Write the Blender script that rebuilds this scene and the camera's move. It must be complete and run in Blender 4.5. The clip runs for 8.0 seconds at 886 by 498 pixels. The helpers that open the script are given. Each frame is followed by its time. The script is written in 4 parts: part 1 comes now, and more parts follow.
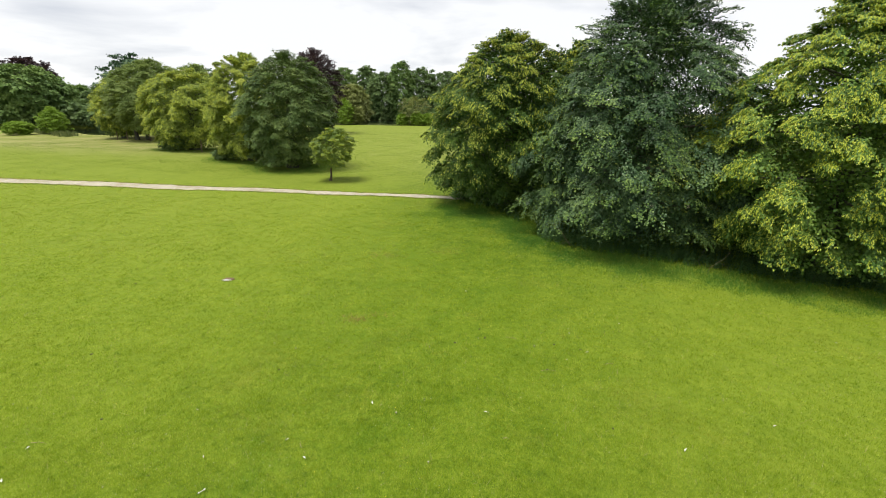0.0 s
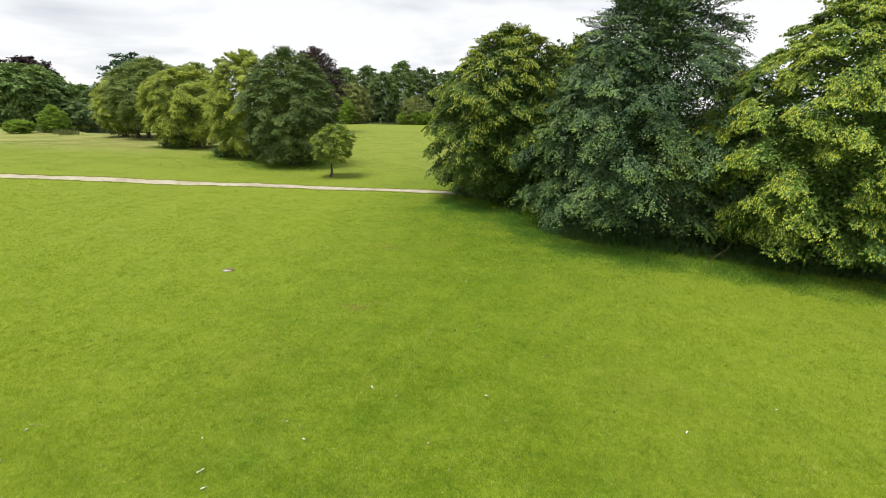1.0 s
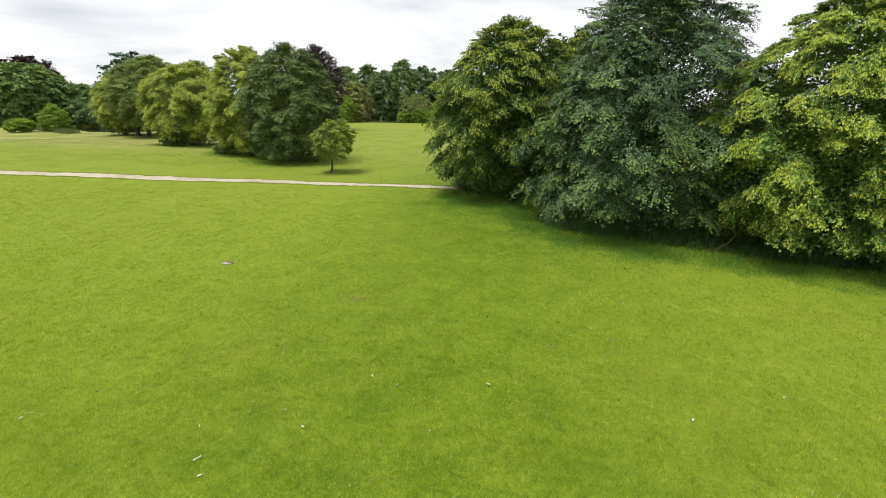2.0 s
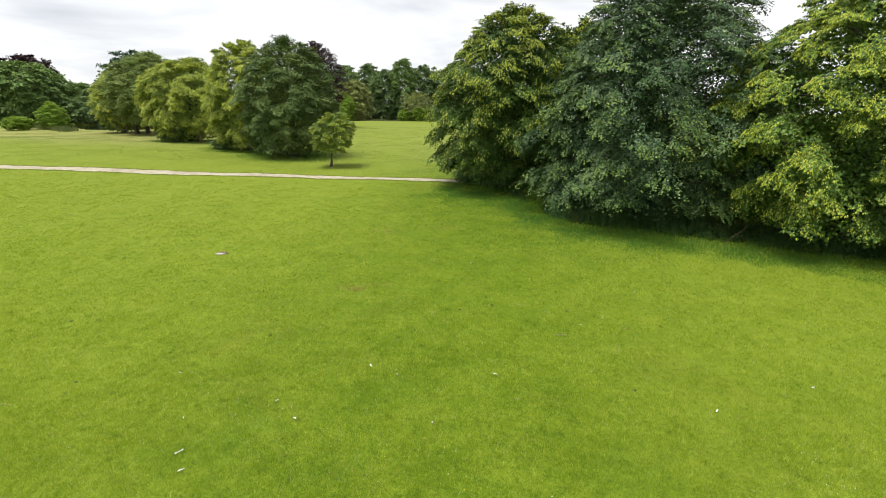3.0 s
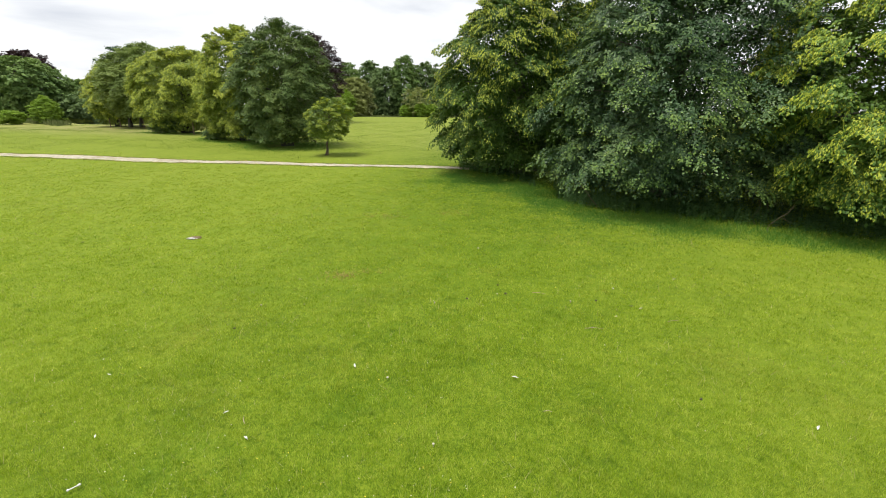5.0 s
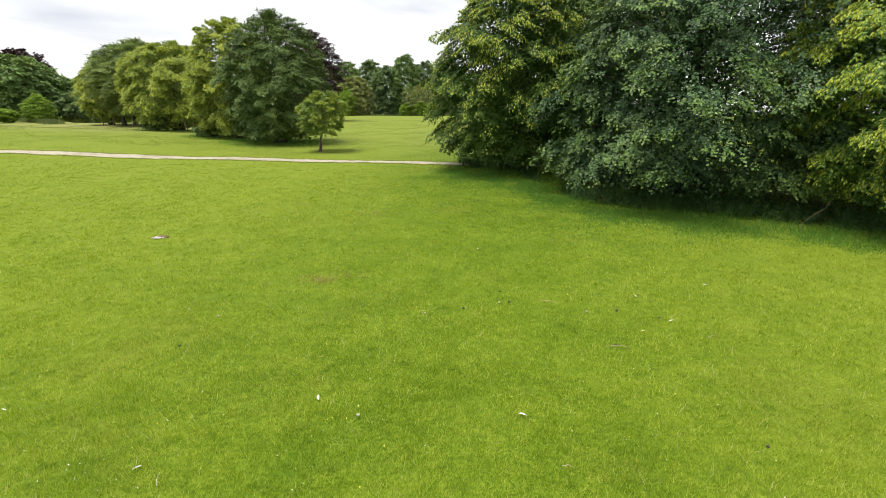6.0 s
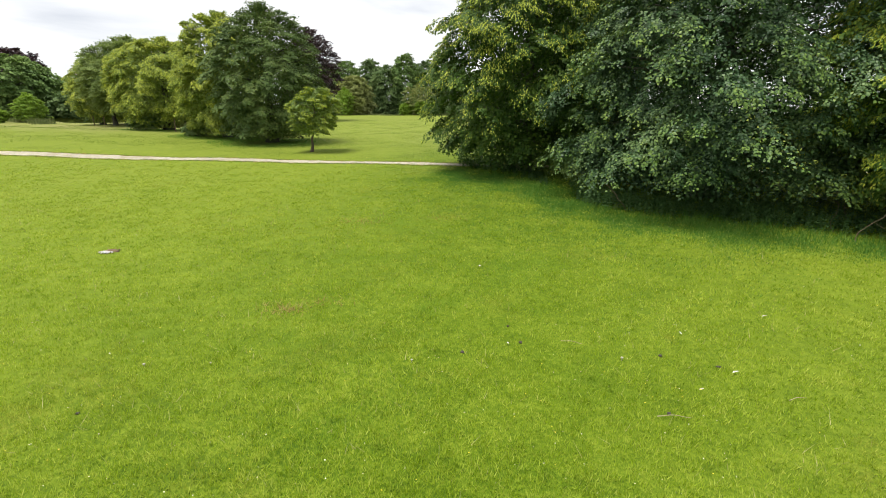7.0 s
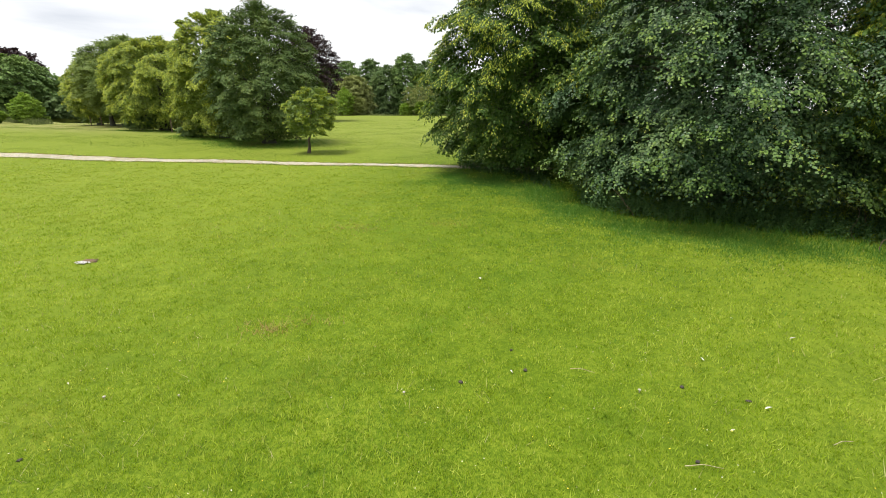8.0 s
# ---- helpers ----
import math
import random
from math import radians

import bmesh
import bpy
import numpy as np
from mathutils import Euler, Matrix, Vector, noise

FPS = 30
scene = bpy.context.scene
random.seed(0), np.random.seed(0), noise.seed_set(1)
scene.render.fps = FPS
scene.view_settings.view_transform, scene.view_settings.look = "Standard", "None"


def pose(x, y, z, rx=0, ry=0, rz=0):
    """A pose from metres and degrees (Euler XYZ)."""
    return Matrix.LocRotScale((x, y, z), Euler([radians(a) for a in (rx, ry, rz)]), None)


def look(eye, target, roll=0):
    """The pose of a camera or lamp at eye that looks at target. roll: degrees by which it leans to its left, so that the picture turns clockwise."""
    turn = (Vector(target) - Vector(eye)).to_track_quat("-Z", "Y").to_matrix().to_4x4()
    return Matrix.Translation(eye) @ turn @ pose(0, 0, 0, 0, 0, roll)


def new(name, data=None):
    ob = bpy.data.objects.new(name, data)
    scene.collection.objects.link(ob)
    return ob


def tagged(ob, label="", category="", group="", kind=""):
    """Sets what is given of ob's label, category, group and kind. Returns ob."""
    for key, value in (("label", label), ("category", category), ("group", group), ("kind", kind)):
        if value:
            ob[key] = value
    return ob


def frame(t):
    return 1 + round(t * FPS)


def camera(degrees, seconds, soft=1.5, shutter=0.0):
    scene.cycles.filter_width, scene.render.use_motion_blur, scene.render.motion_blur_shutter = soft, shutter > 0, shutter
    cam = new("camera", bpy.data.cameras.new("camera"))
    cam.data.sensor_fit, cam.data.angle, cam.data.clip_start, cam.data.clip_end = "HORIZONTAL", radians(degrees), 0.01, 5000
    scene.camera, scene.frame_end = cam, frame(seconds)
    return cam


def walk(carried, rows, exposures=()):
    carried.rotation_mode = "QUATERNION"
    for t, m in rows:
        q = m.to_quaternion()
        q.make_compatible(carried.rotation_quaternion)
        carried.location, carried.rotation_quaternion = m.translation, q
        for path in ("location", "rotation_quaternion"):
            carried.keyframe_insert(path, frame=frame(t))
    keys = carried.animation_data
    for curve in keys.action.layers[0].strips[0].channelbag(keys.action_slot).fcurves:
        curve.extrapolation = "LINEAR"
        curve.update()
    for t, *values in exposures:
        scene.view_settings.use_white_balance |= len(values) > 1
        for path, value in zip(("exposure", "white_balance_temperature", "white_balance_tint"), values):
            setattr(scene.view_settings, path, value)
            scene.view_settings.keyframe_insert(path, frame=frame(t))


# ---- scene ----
cam = camera(85.7, 8.0, soft=0.5)
PATH = [
    (0, (0.793, 0.194, 7.369), (0.586, 2.104, 6.813), 0.6),
    (0.5, (0.805, 0.156, 7.16), (0.596, 2.066, 6.605), 0.6),
    (1, (0.819, 0.121, 6.931), (0.609, 2.032, 6.378), 0.6),
    (1.5, (0.83, 0.119, 6.778), (0.618, 2.029, 6.223), 0.5),
    (3, (0.692, 0.822, 5.89), (0.474, 2.732, 5.338), 0.3),
    (3.5, (0.611, 1.234, 5.52), (0.39, 3.144, 4.969), 0.3),
    (4, (0.478, 1.783, 5.147), (0.258, 3.693, 4.597), 0.3),
    (4.5, (0.414, 2.355, 4.861), (0.191, 4.264, 4.311), 0.3),
    (6, (0.383, 4.87, 4.079), (0.151, 6.78, 3.533), 0.2),
    (6.5, (0.341, 6.012, 3.884), (0.104, 7.922, 3.338), 0.2),
    (7, (0.242, 7.191, 3.883), (0.005, 9.1, 3.338), 0.1),
    (7.5, (0.198, 7.85, 3.904), (-0.04, 9.76, 3.358), 0.1),
    (8, (0.202, 8.058, 3.921), (-0.038, 9.967, 3.376), 0.1),
]
walk(cam, [(t, look(eye, target, roll)) for t, eye, target, roll in PATH], exposures=((0.0, 0.50), (4.0, 0.56), (8.0, 0.64)))

# ---- sky and sun ----
SUN_ELEVATION, SUN_AZIMUTH = 73.0, 236.0   # degrees; azimuth clockwise from +y

sky_world = bpy.data.worlds.new("overcast_sky")
scene.world = sky_world
sky_world.use_nodes = True


def build_sky(world):
    nt = world.node_tree
    n, link = nt.nodes, nt.links
    n.clear()
    out = n.new("ShaderNodeOutputWorld")
    bg = n.new("ShaderNodeBackground")
    tc = n.new("ShaderNodeTexCoord")
    sep = n.new("ShaderNodeSeparateXYZ")
    link.new(tc.outputs["Generated"], sep.inputs[0])
    low = n.new("ShaderNodeMath")
    low.operation = "MAXIMUM"
    low.inputs[1].default_value = 0.0
    link.new(sep.outputs[2], low.inputs[0])
    add = n.new("ShaderNodeMath")
    add.operation = "ADD"
    add.inputs[1].default_value = 0.16
    link.new(low.outputs[0], add.inputs[0])
    flat = n.new("ShaderNodeCombineXYZ")
    for i in (0, 1):
        div = n.new("ShaderNodeMath")
        div.operation = "DIVIDE"
        link.new(sep.outputs[i], div.inputs[0])
        link.new(add.outputs[0], div.inputs[1])
        link.new(div.outputs[0], flat.inputs[i])
    cloud = n.new("ShaderNodeTexNoise")
    cloud.inputs["Scale"].default_value = 0.85
    cloud.inputs["Detail"].default_value = 7.0
    cloud.inputs["Roughness"].default_value = 0.52
    cloud.inputs["Distortion"].default_value = 0.25
    link.new(flat.outputs[0], cloud.inputs["Vector"])
    ramp = n.new("ShaderNodeValToRGB")
    ramp.color_ramp.elements[0].position, ramp.color_ramp.elements[0].color = 0.31, (0.55, 0.575, 0.63, 1)
    ramp.color_ramp.elements[1].position, ramp.color_ramp.elements[1].color = 0.50, (0.87, 0.873, 0.88, 1)
    link.new(cloud.outputs["Fac"], ramp.inputs["Fac"])
    sky = n.new("ShaderNodeTexSky")
    sky.sky_type = "NISHITA"
    sky.sun_disc = False
    sky.sun_elevation = radians(SUN_ELEVATION)
    sky.sun_rotation = radians(SUN_AZIMUTH)
    dim = n.new("ShaderNodeVectorMath")
    dim.operation = "SCALE"
    dim.inputs["Scale"].default_value = 0.10
    link.new(sky.outputs[0], dim.inputs[0])
    mix = n.new("ShaderNodeMix")
    mix.data_type = "RGBA"
    mix.inputs["Factor"].default_value = 0.9
    link.new(dim.outputs[0], mix.inputs["A"])
    link.new(ramp.outputs[0], mix.inputs["B"])
    link.new(mix.outputs["Result"], bg.inputs["Color"])
    bg.inputs["Strength"].default_value = 0.86
    link.new(bg.outputs[0], out.inputs["Surface"])


build_sky(sky_world)

sun = new("sun", bpy.data.lights.new("sun", "SUN"))
sun.data.energy = 2.75
sun.data.angle = radians(26)
sun.data.color = (1.0, 0.96, 0.88)
_el, _az = radians(SUN_ELEVATION), radians(SUN_AZIMUTH)
_from = Vector((math.sin(_az) * math.cos(_el), math.cos(_az) * math.cos(_el), math.sin(_el)))
sun.matrix_world = look(_from * 60, (0, 0, 0))


# ---- materials ----
class Nodes:
    """Small builder for a node material."""

    def __init__(self, name):
        self.mat = bpy.data.materials.new(name)
        self.mat.use_nodes = True
        self.tree = self.mat.node_tree
        self.tree.nodes.clear()

    def add(self, kind, **values):
        node = self.tree.nodes.new(kind)
        for key, value in values.items():
            node.inputs[key.replace("_", " ")].default_value = value
        return node

    def link(self, a, b):
        self.tree.links.new(a, b)

    def noise(self, vector, scale, detail=4.0, rough=0.55, distort=0.0):
        node = self.add("ShaderNodeTexNoise", Scale=scale, Detail=detail, Roughness=rough, Distortion=distort)
        self.link(vector, node.inputs["Vector"])
        return node.outputs["Fac"]

    def ramp(self, fac, stops):
        node = self.add("ShaderNodeValToRGB")
        e = node.color_ramp.elements
        while len(e) < len(stops):
            e.new(0.5)
        for item, (at, color) in zip(e, stops):
            item.position, item.color = at, (*color, 1)
        self.link(fac, node.inputs["Fac"])
        return node.outputs["Color"]

    def mix(self, fac, a, b, blend="MIX"):
        node = self.tree.nodes.new("ShaderNodeMix")
        node.data_type, node.blend_type = "RGBA", blend
        for socket, value in (("Factor", fac), ("A", a), ("B", b)):
            if isinstance(value, (int, float)):
                node.inputs[socket].default_value = value
            elif isinstance(value, tuple):
                node.inputs[socket].default_value = (*value, 1)
            else:
                self.link(value, node.inputs[socket])
        return node.outputs["Result"]

    def math(self, op, a, b):
        node = self.tree.nodes.new("ShaderNodeMath")
        node.operation = op
        for i, value in enumerate((a, b)):
            if isinstance(value, (int, float)):
                node.inputs[i].default_value = value
            else:
                self.link(value, node.inputs[i])
        return node.outputs[0]

    def span(self, value, a, b, lo=0.0, hi=1.0):
        node = self.add("ShaderNodeMapRange")
        for i, v in enumerate((a, b, lo, hi)):
            node.inputs[i + 1].default_value = v
        self.link(value, node.inputs[0])
        return node.outputs[0]

    def bump(self, height, strength, distance):
        node = self.add("ShaderNodeBump", Strength=strength, Distance=distance)
        self.link(height, node.inputs["Height"])
        return node.outputs["Normal"]

    def finish(self, shader):
        out = self.add("ShaderNodeOutputMaterial")
        self.link(shader, out.inputs["Surface"])
        return self.mat

    def principled(self, color, rough=0.8, normal=None, metal=0.0, spec=0.5):
        node = self.add("ShaderNodeBsdfPrincipled", Roughness=rough, Metallic=metal)
        node.inputs["Specular IOR Level"].default_value = spec
        if isinstance(color, tuple):
            node.inputs["Base Color"].default_value = (*color, 1)
        else:
            self.link(color, node.inputs["Base Color"])
        if normal is not None:
            self.link(normal, node.inputs["Normal"])
        return node


def leaf_material(name, dark, mid, light, rough=0.45, spec=0.5, through_light=0.22, patch=0.35):
    """Leaf: colour varies leaf by leaf and in larger patches of the crown; some light comes through."""
    m = Nodes(name)
    geo = m.add("ShaderNodeNewGeometry")
    tc = m.add("ShaderNodeTexCoord")
    big = m.noise(tc.outputs["Object"], patch, 3.0)
    small = m.noise(tc.outputs["Object"], patch * 5.0, 2.0)
    fac = m.math("ADD", m.math("MULTIPLY", geo.outputs["Random Per Island"], 0.45), m.span(big, 0.3, 0.7, -0.1, 0.4))
    fac = m.math("ADD", fac, m.span(small, 0.32, 0.68, -0.08, 0.33))
    color = m.ramp(fac, [(0.05, dark), (0.5, mid), (0.95, light)])
    body = m.principled(color, rough, spec=spec)
    glow = m.add("ShaderNodeBsdfTranslucent")
    m.link(m.mix(0.4, color, tuple(min(1.0, c * 1.3) for c in light)), glow.inputs["Color"])
    both = m.add("ShaderNodeMixShader")
    both.inputs[0].default_value = through_light
    m.link(body.outputs[0], both.inputs[1])
    m.link(glow.outputs[0], both.inputs[2])
    return m.finish(both.outputs[0])


def bark_material(name, dark, light):
    m = Nodes(name)
    tc = m.add("ShaderNodeTexCoord")
    stretch = m.add("ShaderNodeMapping")
    stretch.inputs["Scale"].default_value = (7, 7, 1.2)
    m.link(tc.outputs["Object"], stretch.inputs["Vector"])
    ridges = m.noise(stretch.outputs[0], 2.2, 6.0, 0.65)
    stains = m.noise(tc.outputs["Object"], 0.9, 3.0)
    color = m.mix(m.span(stains, 0.4, 0.7), m.ramp(ridges, [(0.3, dark), (0.7, light)]), (0.07, 0.085, 0.045))
    return m.finish(m.principled(color, 0.9, m.bump(ridges, 0.8, 0.04)).outputs[0])


def grass_material():
    """Grazed pasture: light and dark patches, tufts, and fine blade texture; drier and uncut far away on the left."""
    m = Nodes("pasture_grass")
    tc = m.add("ShaderNodeTexCoord")
    at = tc.outputs["Object"]
    patches = m.noise(at, 0.09, 4.0, 0.55, 0.4)
    clumps = m.noise(at, 0.75, 5.0, 0.62, 0.3)
    wide = m.add("ShaderNodeMapping")
    wide.inputs["Scale"].default_value = (0.9, 1.1, 1)
    m.link(at, wide.inputs["Vector"])
    tufts = m.noise(wide.outputs[0], 3.2, 5.0, 0.66)
    grain = m.noise(at, 16.0, 5.0, 0.8)
    thin = m.add("ShaderNodeMapping")
    thin.inputs["Scale"].default_value = (1.0, 0.35, 1)
    m.link(at, thin.inputs["Vector"])
    blades = m.noise(thin.outputs[0], 85.0, 2.0, 0.6, 0.8)
    fine = m.noise(at, 7.0, 4.0, 0.75)
    value = m.math("ADD", m.span(clumps, 0.3, 0.7, 0.0, 0.15), m.span(tufts, 0.3, 0.7, 0, 0.13))
    value = m.math("ADD", value, m.span(fine, 0.32, 0.68, 0, 0.14))
    value = m.math("ADD", value, m.span(grain, 0.35, 0.65, 0, 0.30))
    value = m.math("ADD", value, m.span(blades, 0.3, 0.7, 0, 0.34))
    color = m.ramp(value, [(0.28, (0.030, 0.066, 0.004)), (0.44, (0.064, 0.116, 0.006)), (0.56, (0.103, 0.163, 0.009)), (0.74, (0.200, 0.256, 0.024))])
    color = m.mix(m.span(patches, 0.42, 0.66, 0.0, 0.4), color, (0.134, 0.192, 0.010))
    worn = m.math("MULTIPLY", m.span(m.noise(at, 0.28, 5.0, 0.6, 0.5), 0.56, 0.72, 0.0, 1.0), m.span(fine, 0.42, 0.62, 0.0, 0.38))
    color = m.mix(worn, color, (0.215, 0.190, 0.040))
    lush = m.math("MULTIPLY", m.span(m.noise(at, 0.42, 4.0, 0.6, 0.6), 0.54, 0.70, 0.0, 1.0), m.span(tufts, 0.35, 0.6, 0.1, 0.45))
    color = m.mix(lush, color, (0.060, 0.135, 0.007))
    sep = m.add("ShaderNodeSeparateXYZ")
    m.link(at, sep.inputs[0])
    meadow = m.ramp(m.math("ADD", m.math("MULTIPLY", tufts, 0.5), m.math("MULTIPLY", m.noise(wide.outputs[0], 0.9, 6.0, 0.7), 0.5)), [(0.40, (0.078, 0.114, 0.017)), (0.5, (0.160, 0.190, 0.042)), (0.60, (0.270, 0.272, 0.094))])
    color = m.mix(m.math("MULTIPLY", m.math("MULTIPLY", m.span(sep.outputs[1], 17, 34, 0.0, 0.5), m.span(sep.outputs[0], -5, -16, 0.1, 1.0)), m.span(clumps, 0.35, 0.65, 0.4, 1.0)), color, (0.190, 0.215, 0.042))
    color = m.mix(m.span(sep.outputs[1], 36, 62, 0.0, 0.85), color, meadow)
    color = m.mix(m.math("MULTIPLY", m.math("ADD", m.span(sep.outputs[0], -2, -11, 0.0, 0.7), m.span(sep.outputs[0], 1, 9, 0.0, 0.75)), m.span(tufts, 0.3, 0.7, 0.5, 1.0)), color, (0.192, 0.246, 0.024))
    # uncut, seeding grass beyond the track
    hay_zone = m.math("MULTIPLY", m.span(sep.outputs[1], 48, 62), m.math("MULTIPLY", m.span(sep.outputs[0], -28, -48), m.span(sep.outputs[1], 98, 92)))
    hay_tone = m.mix(m.span(m.noise(at, 0.35, 4.0), 0.35, 0.65), (0.185, 0.205, 0.052), (0.29, 0.27, 0.11))
    color = m.mix(m.math("MULTIPLY", hay_zone, 0.75), color, hay_tone)
    height = m.math("ADD", m.math("ADD", m.math("MULTIPLY", grain, 0.6), m.math("MULTIPLY", blades, 0.6)), m.math("MULTIPLY", tufts, 0.4))
    return m.finish(m.principled(color, 0.9, m.bump(height, 0.5, 0.03), spec=0.08).outputs[0])


def blade_material(name, dark, mid, light, straw=(0.44, 0.43, 0.14), through_light=0.35, patchy=False):
    """Grass blades: each its own shade, in tufts and patches that differ a little."""
    m = Nodes(name)
    geo = m.add("ShaderNodeNewGeometry")
    tc = m.add("ShaderNodeTexCoord")
    at = tc.outputs["Object"]
    clumps = m.noise(at, 0.75, 5.0, 0.62, 0.3)
    tufts = m.noise(at, 4.5, 3.0, 0.6)
    fac = m.math("ADD", m.math("MULTIPLY", geo.outputs["Random Per Island"], 0.55), m.span(clumps, 0.3, 0.7, 0.03, 0.21))
    fac = m.math("ADD", fac, m.span(tufts, 0.3, 0.7, 0.0, 0.25))
    color = m.ramp(fac, [(0.12, dark), (0.48, mid), (0.84, light), (0.98, straw)])
    if patchy:
        worn = m.math("MULTIPLY", m.span(m.noise(at, 0.28, 5.0, 0.6, 0.5), 0.54, 0.72), m.span(tufts, 0.35, 0.65, 0.1, 0.6))
        color = m.mix(worn, color, (0.40, 0.39, 0.07))
        lush = m.math("MULTIPLY", m.span(m.noise(at, 0.42, 4.0, 0.6, 0.6), 0.52, 0.70), m.span(tufts, 0.40, 0.62, 0.0, 0.6))
        color = m.mix(lush, color, (0.130, 0.270, 0.022))
        sep = m.add("ShaderNodeSeparateXYZ")
        m.link(at, sep.inputs[0])
        color = m.mix(m.math("MULTIPLY", m.math("MULTIPLY", m.span(sep.outputs[1], 17, 34, 0.0, 0.55), m.span(sep.outputs[0], -5, -16, 0.1, 1.0)), m.span(clumps, 0.35, 0.65, 0.4, 1.0)), color, (0.42, 0.47, 0.085))
        spots = m.span(m.noise(at, 3.6, 4.0, 0.65), 0.57, 0.66, 0.0, 0.7)
        color = m.mix(spots, color, (0.120, 0.225, 0.014))
    body = m.principled(color, 0.6, spec=0.25)
    glow = m.add("ShaderNodeBsdfTranslucent")
    m.link(color, glow.inputs["Color"])
    both = m.add("ShaderNodeMixShader")
    both.inputs[0].default_value = through_light
    m.link(body.outputs[0], both.inputs[1])
    m.link(glow.outputs[0], both.inputs[2])
    return m.finish(both.outputs[0])


def gravel_material():
    m = Nodes("track_gravel")
    tc = m.add("ShaderNodeTexCoord")
    at = tc.outputs["Object"]
    stones = m.noise(at, 9.0, 5.0, 0.85)
    stains = m.noise(at, 0.7, 5.0, 0.6)
    color = m.ramp(stones, [(0.34, (0.20, 0.165, 0.10)), (0.5, (0.42, 0.375, 0.28)), (0.64, (0.66, 0.615, 0.49))])
    color = m.mix(m.span(stains, 0.44, 0.66, 0.0, 0.7), color, (0.25, 0.205, 0.13))
    return m.finish(m.principled(color, 0.95, m.bump(stones, 0.6, 0.03), spec=0.2).outputs[0])


def plain_material(name, a, b, scale=12.0, rough=0.8, bump=0.3):
    m = Nodes(name)
    tc = m.add("ShaderNodeTexCoord")
    f = m.noise(tc.outputs["Object"], scale, 4.0)
    return m.finish(m.principled(m.ramp(f, [(0.35, a), (0.65, b)]), rough, m.bump(f, bump, 0.02)).outputs[0])


def water_material():
    m = Nodes("lake_water")
    tc = m.add("ShaderNodeTexCoord")
    f = m.noise(tc.outputs["Object"], 1.2, 3.0)
    return m.finish(m.principled((0.012, 0.016, 0.010), 0.03, m.bump(f, 0.03, 0.01)).outputs[0])


GRASS = grass_material()
BLADE = blade_material("grass_blade", (0.165, 0.280, 0.008), (0.330, 0.442, 0.022), (0.58, 0.64, 0.12), through_light=0.45, patchy=True)
TUFT_BLADE = blade_material("tuft_blade", (0.085, 0.165, 0.016), (0.165, 0.250, 0.030), (0.32, 0.37, 0.08))
PALE_STALK = blade_material("pale_seed_stalk", (0.36, 0.36, 0.13), (0.50, 0.48, 0.20), (0.62, 0.58, 0.30), (0.66, 0.60, 0.36))
LONG_BLADE = blade_material("long_grass_blade", (0.045, 0.145, 0.014), (0.092, 0.230, 0.024), (0.19, 0.33, 0.05))
DRY_BLADE = blade_material("dry_grass_blade", (0.26, 0.18, 0.06), (0.40, 0.29, 0.10), (0.52, 0.42, 0.18))
REED_BLADE = blade_material("reed_blade", (0.07, 0.11, 0.03), (0.13, 0.17, 0.05), (0.22, 0.23, 0.09))
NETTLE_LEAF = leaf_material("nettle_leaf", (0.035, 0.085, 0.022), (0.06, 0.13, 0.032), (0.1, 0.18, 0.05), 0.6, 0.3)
GRAVEL = gravel_material()
WATER = water_material()
BARK = bark_material("grey_bark", (0.035, 0.030, 0.024), (0.12, 0.105, 0.085))
BARK_BROWN = bark_material("brown_bark", (0.05, 0.032, 0.022), (0.15, 0.095, 0.065))
BARK_DARK = bark_material("dark_bark", (0.018, 0.015, 0.012), (0.065, 0.052, 0.042))
LEAF_DARK = leaf_material("dark_green_leaf", (0.016, 0.041, 0.016), (0.044, 0.093, 0.033), (0.140, 0.215, 0.070), 0.45, 0.24, 0.03)
LEAF_YOUNG = leaf_material("young_elm_leaf", (0.055, 0.115, 0.028), (0.110, 0.190, 0.042), (0.225, 0.31, 0.066), 0.45, 0.22, 0.08)
LEAF_LIME = leaf_material("lime_leaf", (0.022, 0.058, 0.010), (0.052, 0.106, 0.016), (0.125, 0.190, 0.027), 0.45, 0.16, 0.07)
BRACT = leaf_material("lime_blossom_bract", (0.28, 0.35, 0.035), (0.45, 0.50, 0.055), (0.64, 0.66, 0.10), 0.6, 0.25, 0.4)
LEAF_PALE = leaf_material("pale_lime_leaf", (0.098, 0.158, 0.028), (0.190, 0.262, 0.044), (0.33, 0.385, 0.072), 0.5, 0.25, 0.2)
LEAF_FRESH = leaf_material("fresh_lime_leaf", (0.042, 0.100, 0.019), (0.098, 0.182, 0.033), (0.215, 0.305, 0.052), 0.45, 0.18, 0.16)
LEAF_SAPLING = leaf_material("sapling_leaf", (0.092, 0.158, 0.022), (0.160, 0.240, 0.034), (0.26, 0.34, 0.052), 0.5, 0.4)
LEAF_ELM = leaf_material("grey_green_leaf", (0.050, 0.096, 0.027), (0.102, 0.160, 0.042), (0.205, 0.268, 0.072), 0.5, 0.16, 0.12)
LEAF_ASH = leaf_material("light_grey_green_leaf", (0.125, 0.185, 0.052), (0.19, 0.26, 0.07), (0.275, 0.335, 0.1), 0.5, 0.15, 0.3)
LEAF_WILLOW = leaf_material("olive_willow_leaf", (0.15, 0.182, 0.05), (0.225, 0.26, 0.072), (0.305, 0.335, 0.1), 0.6, 0.3)
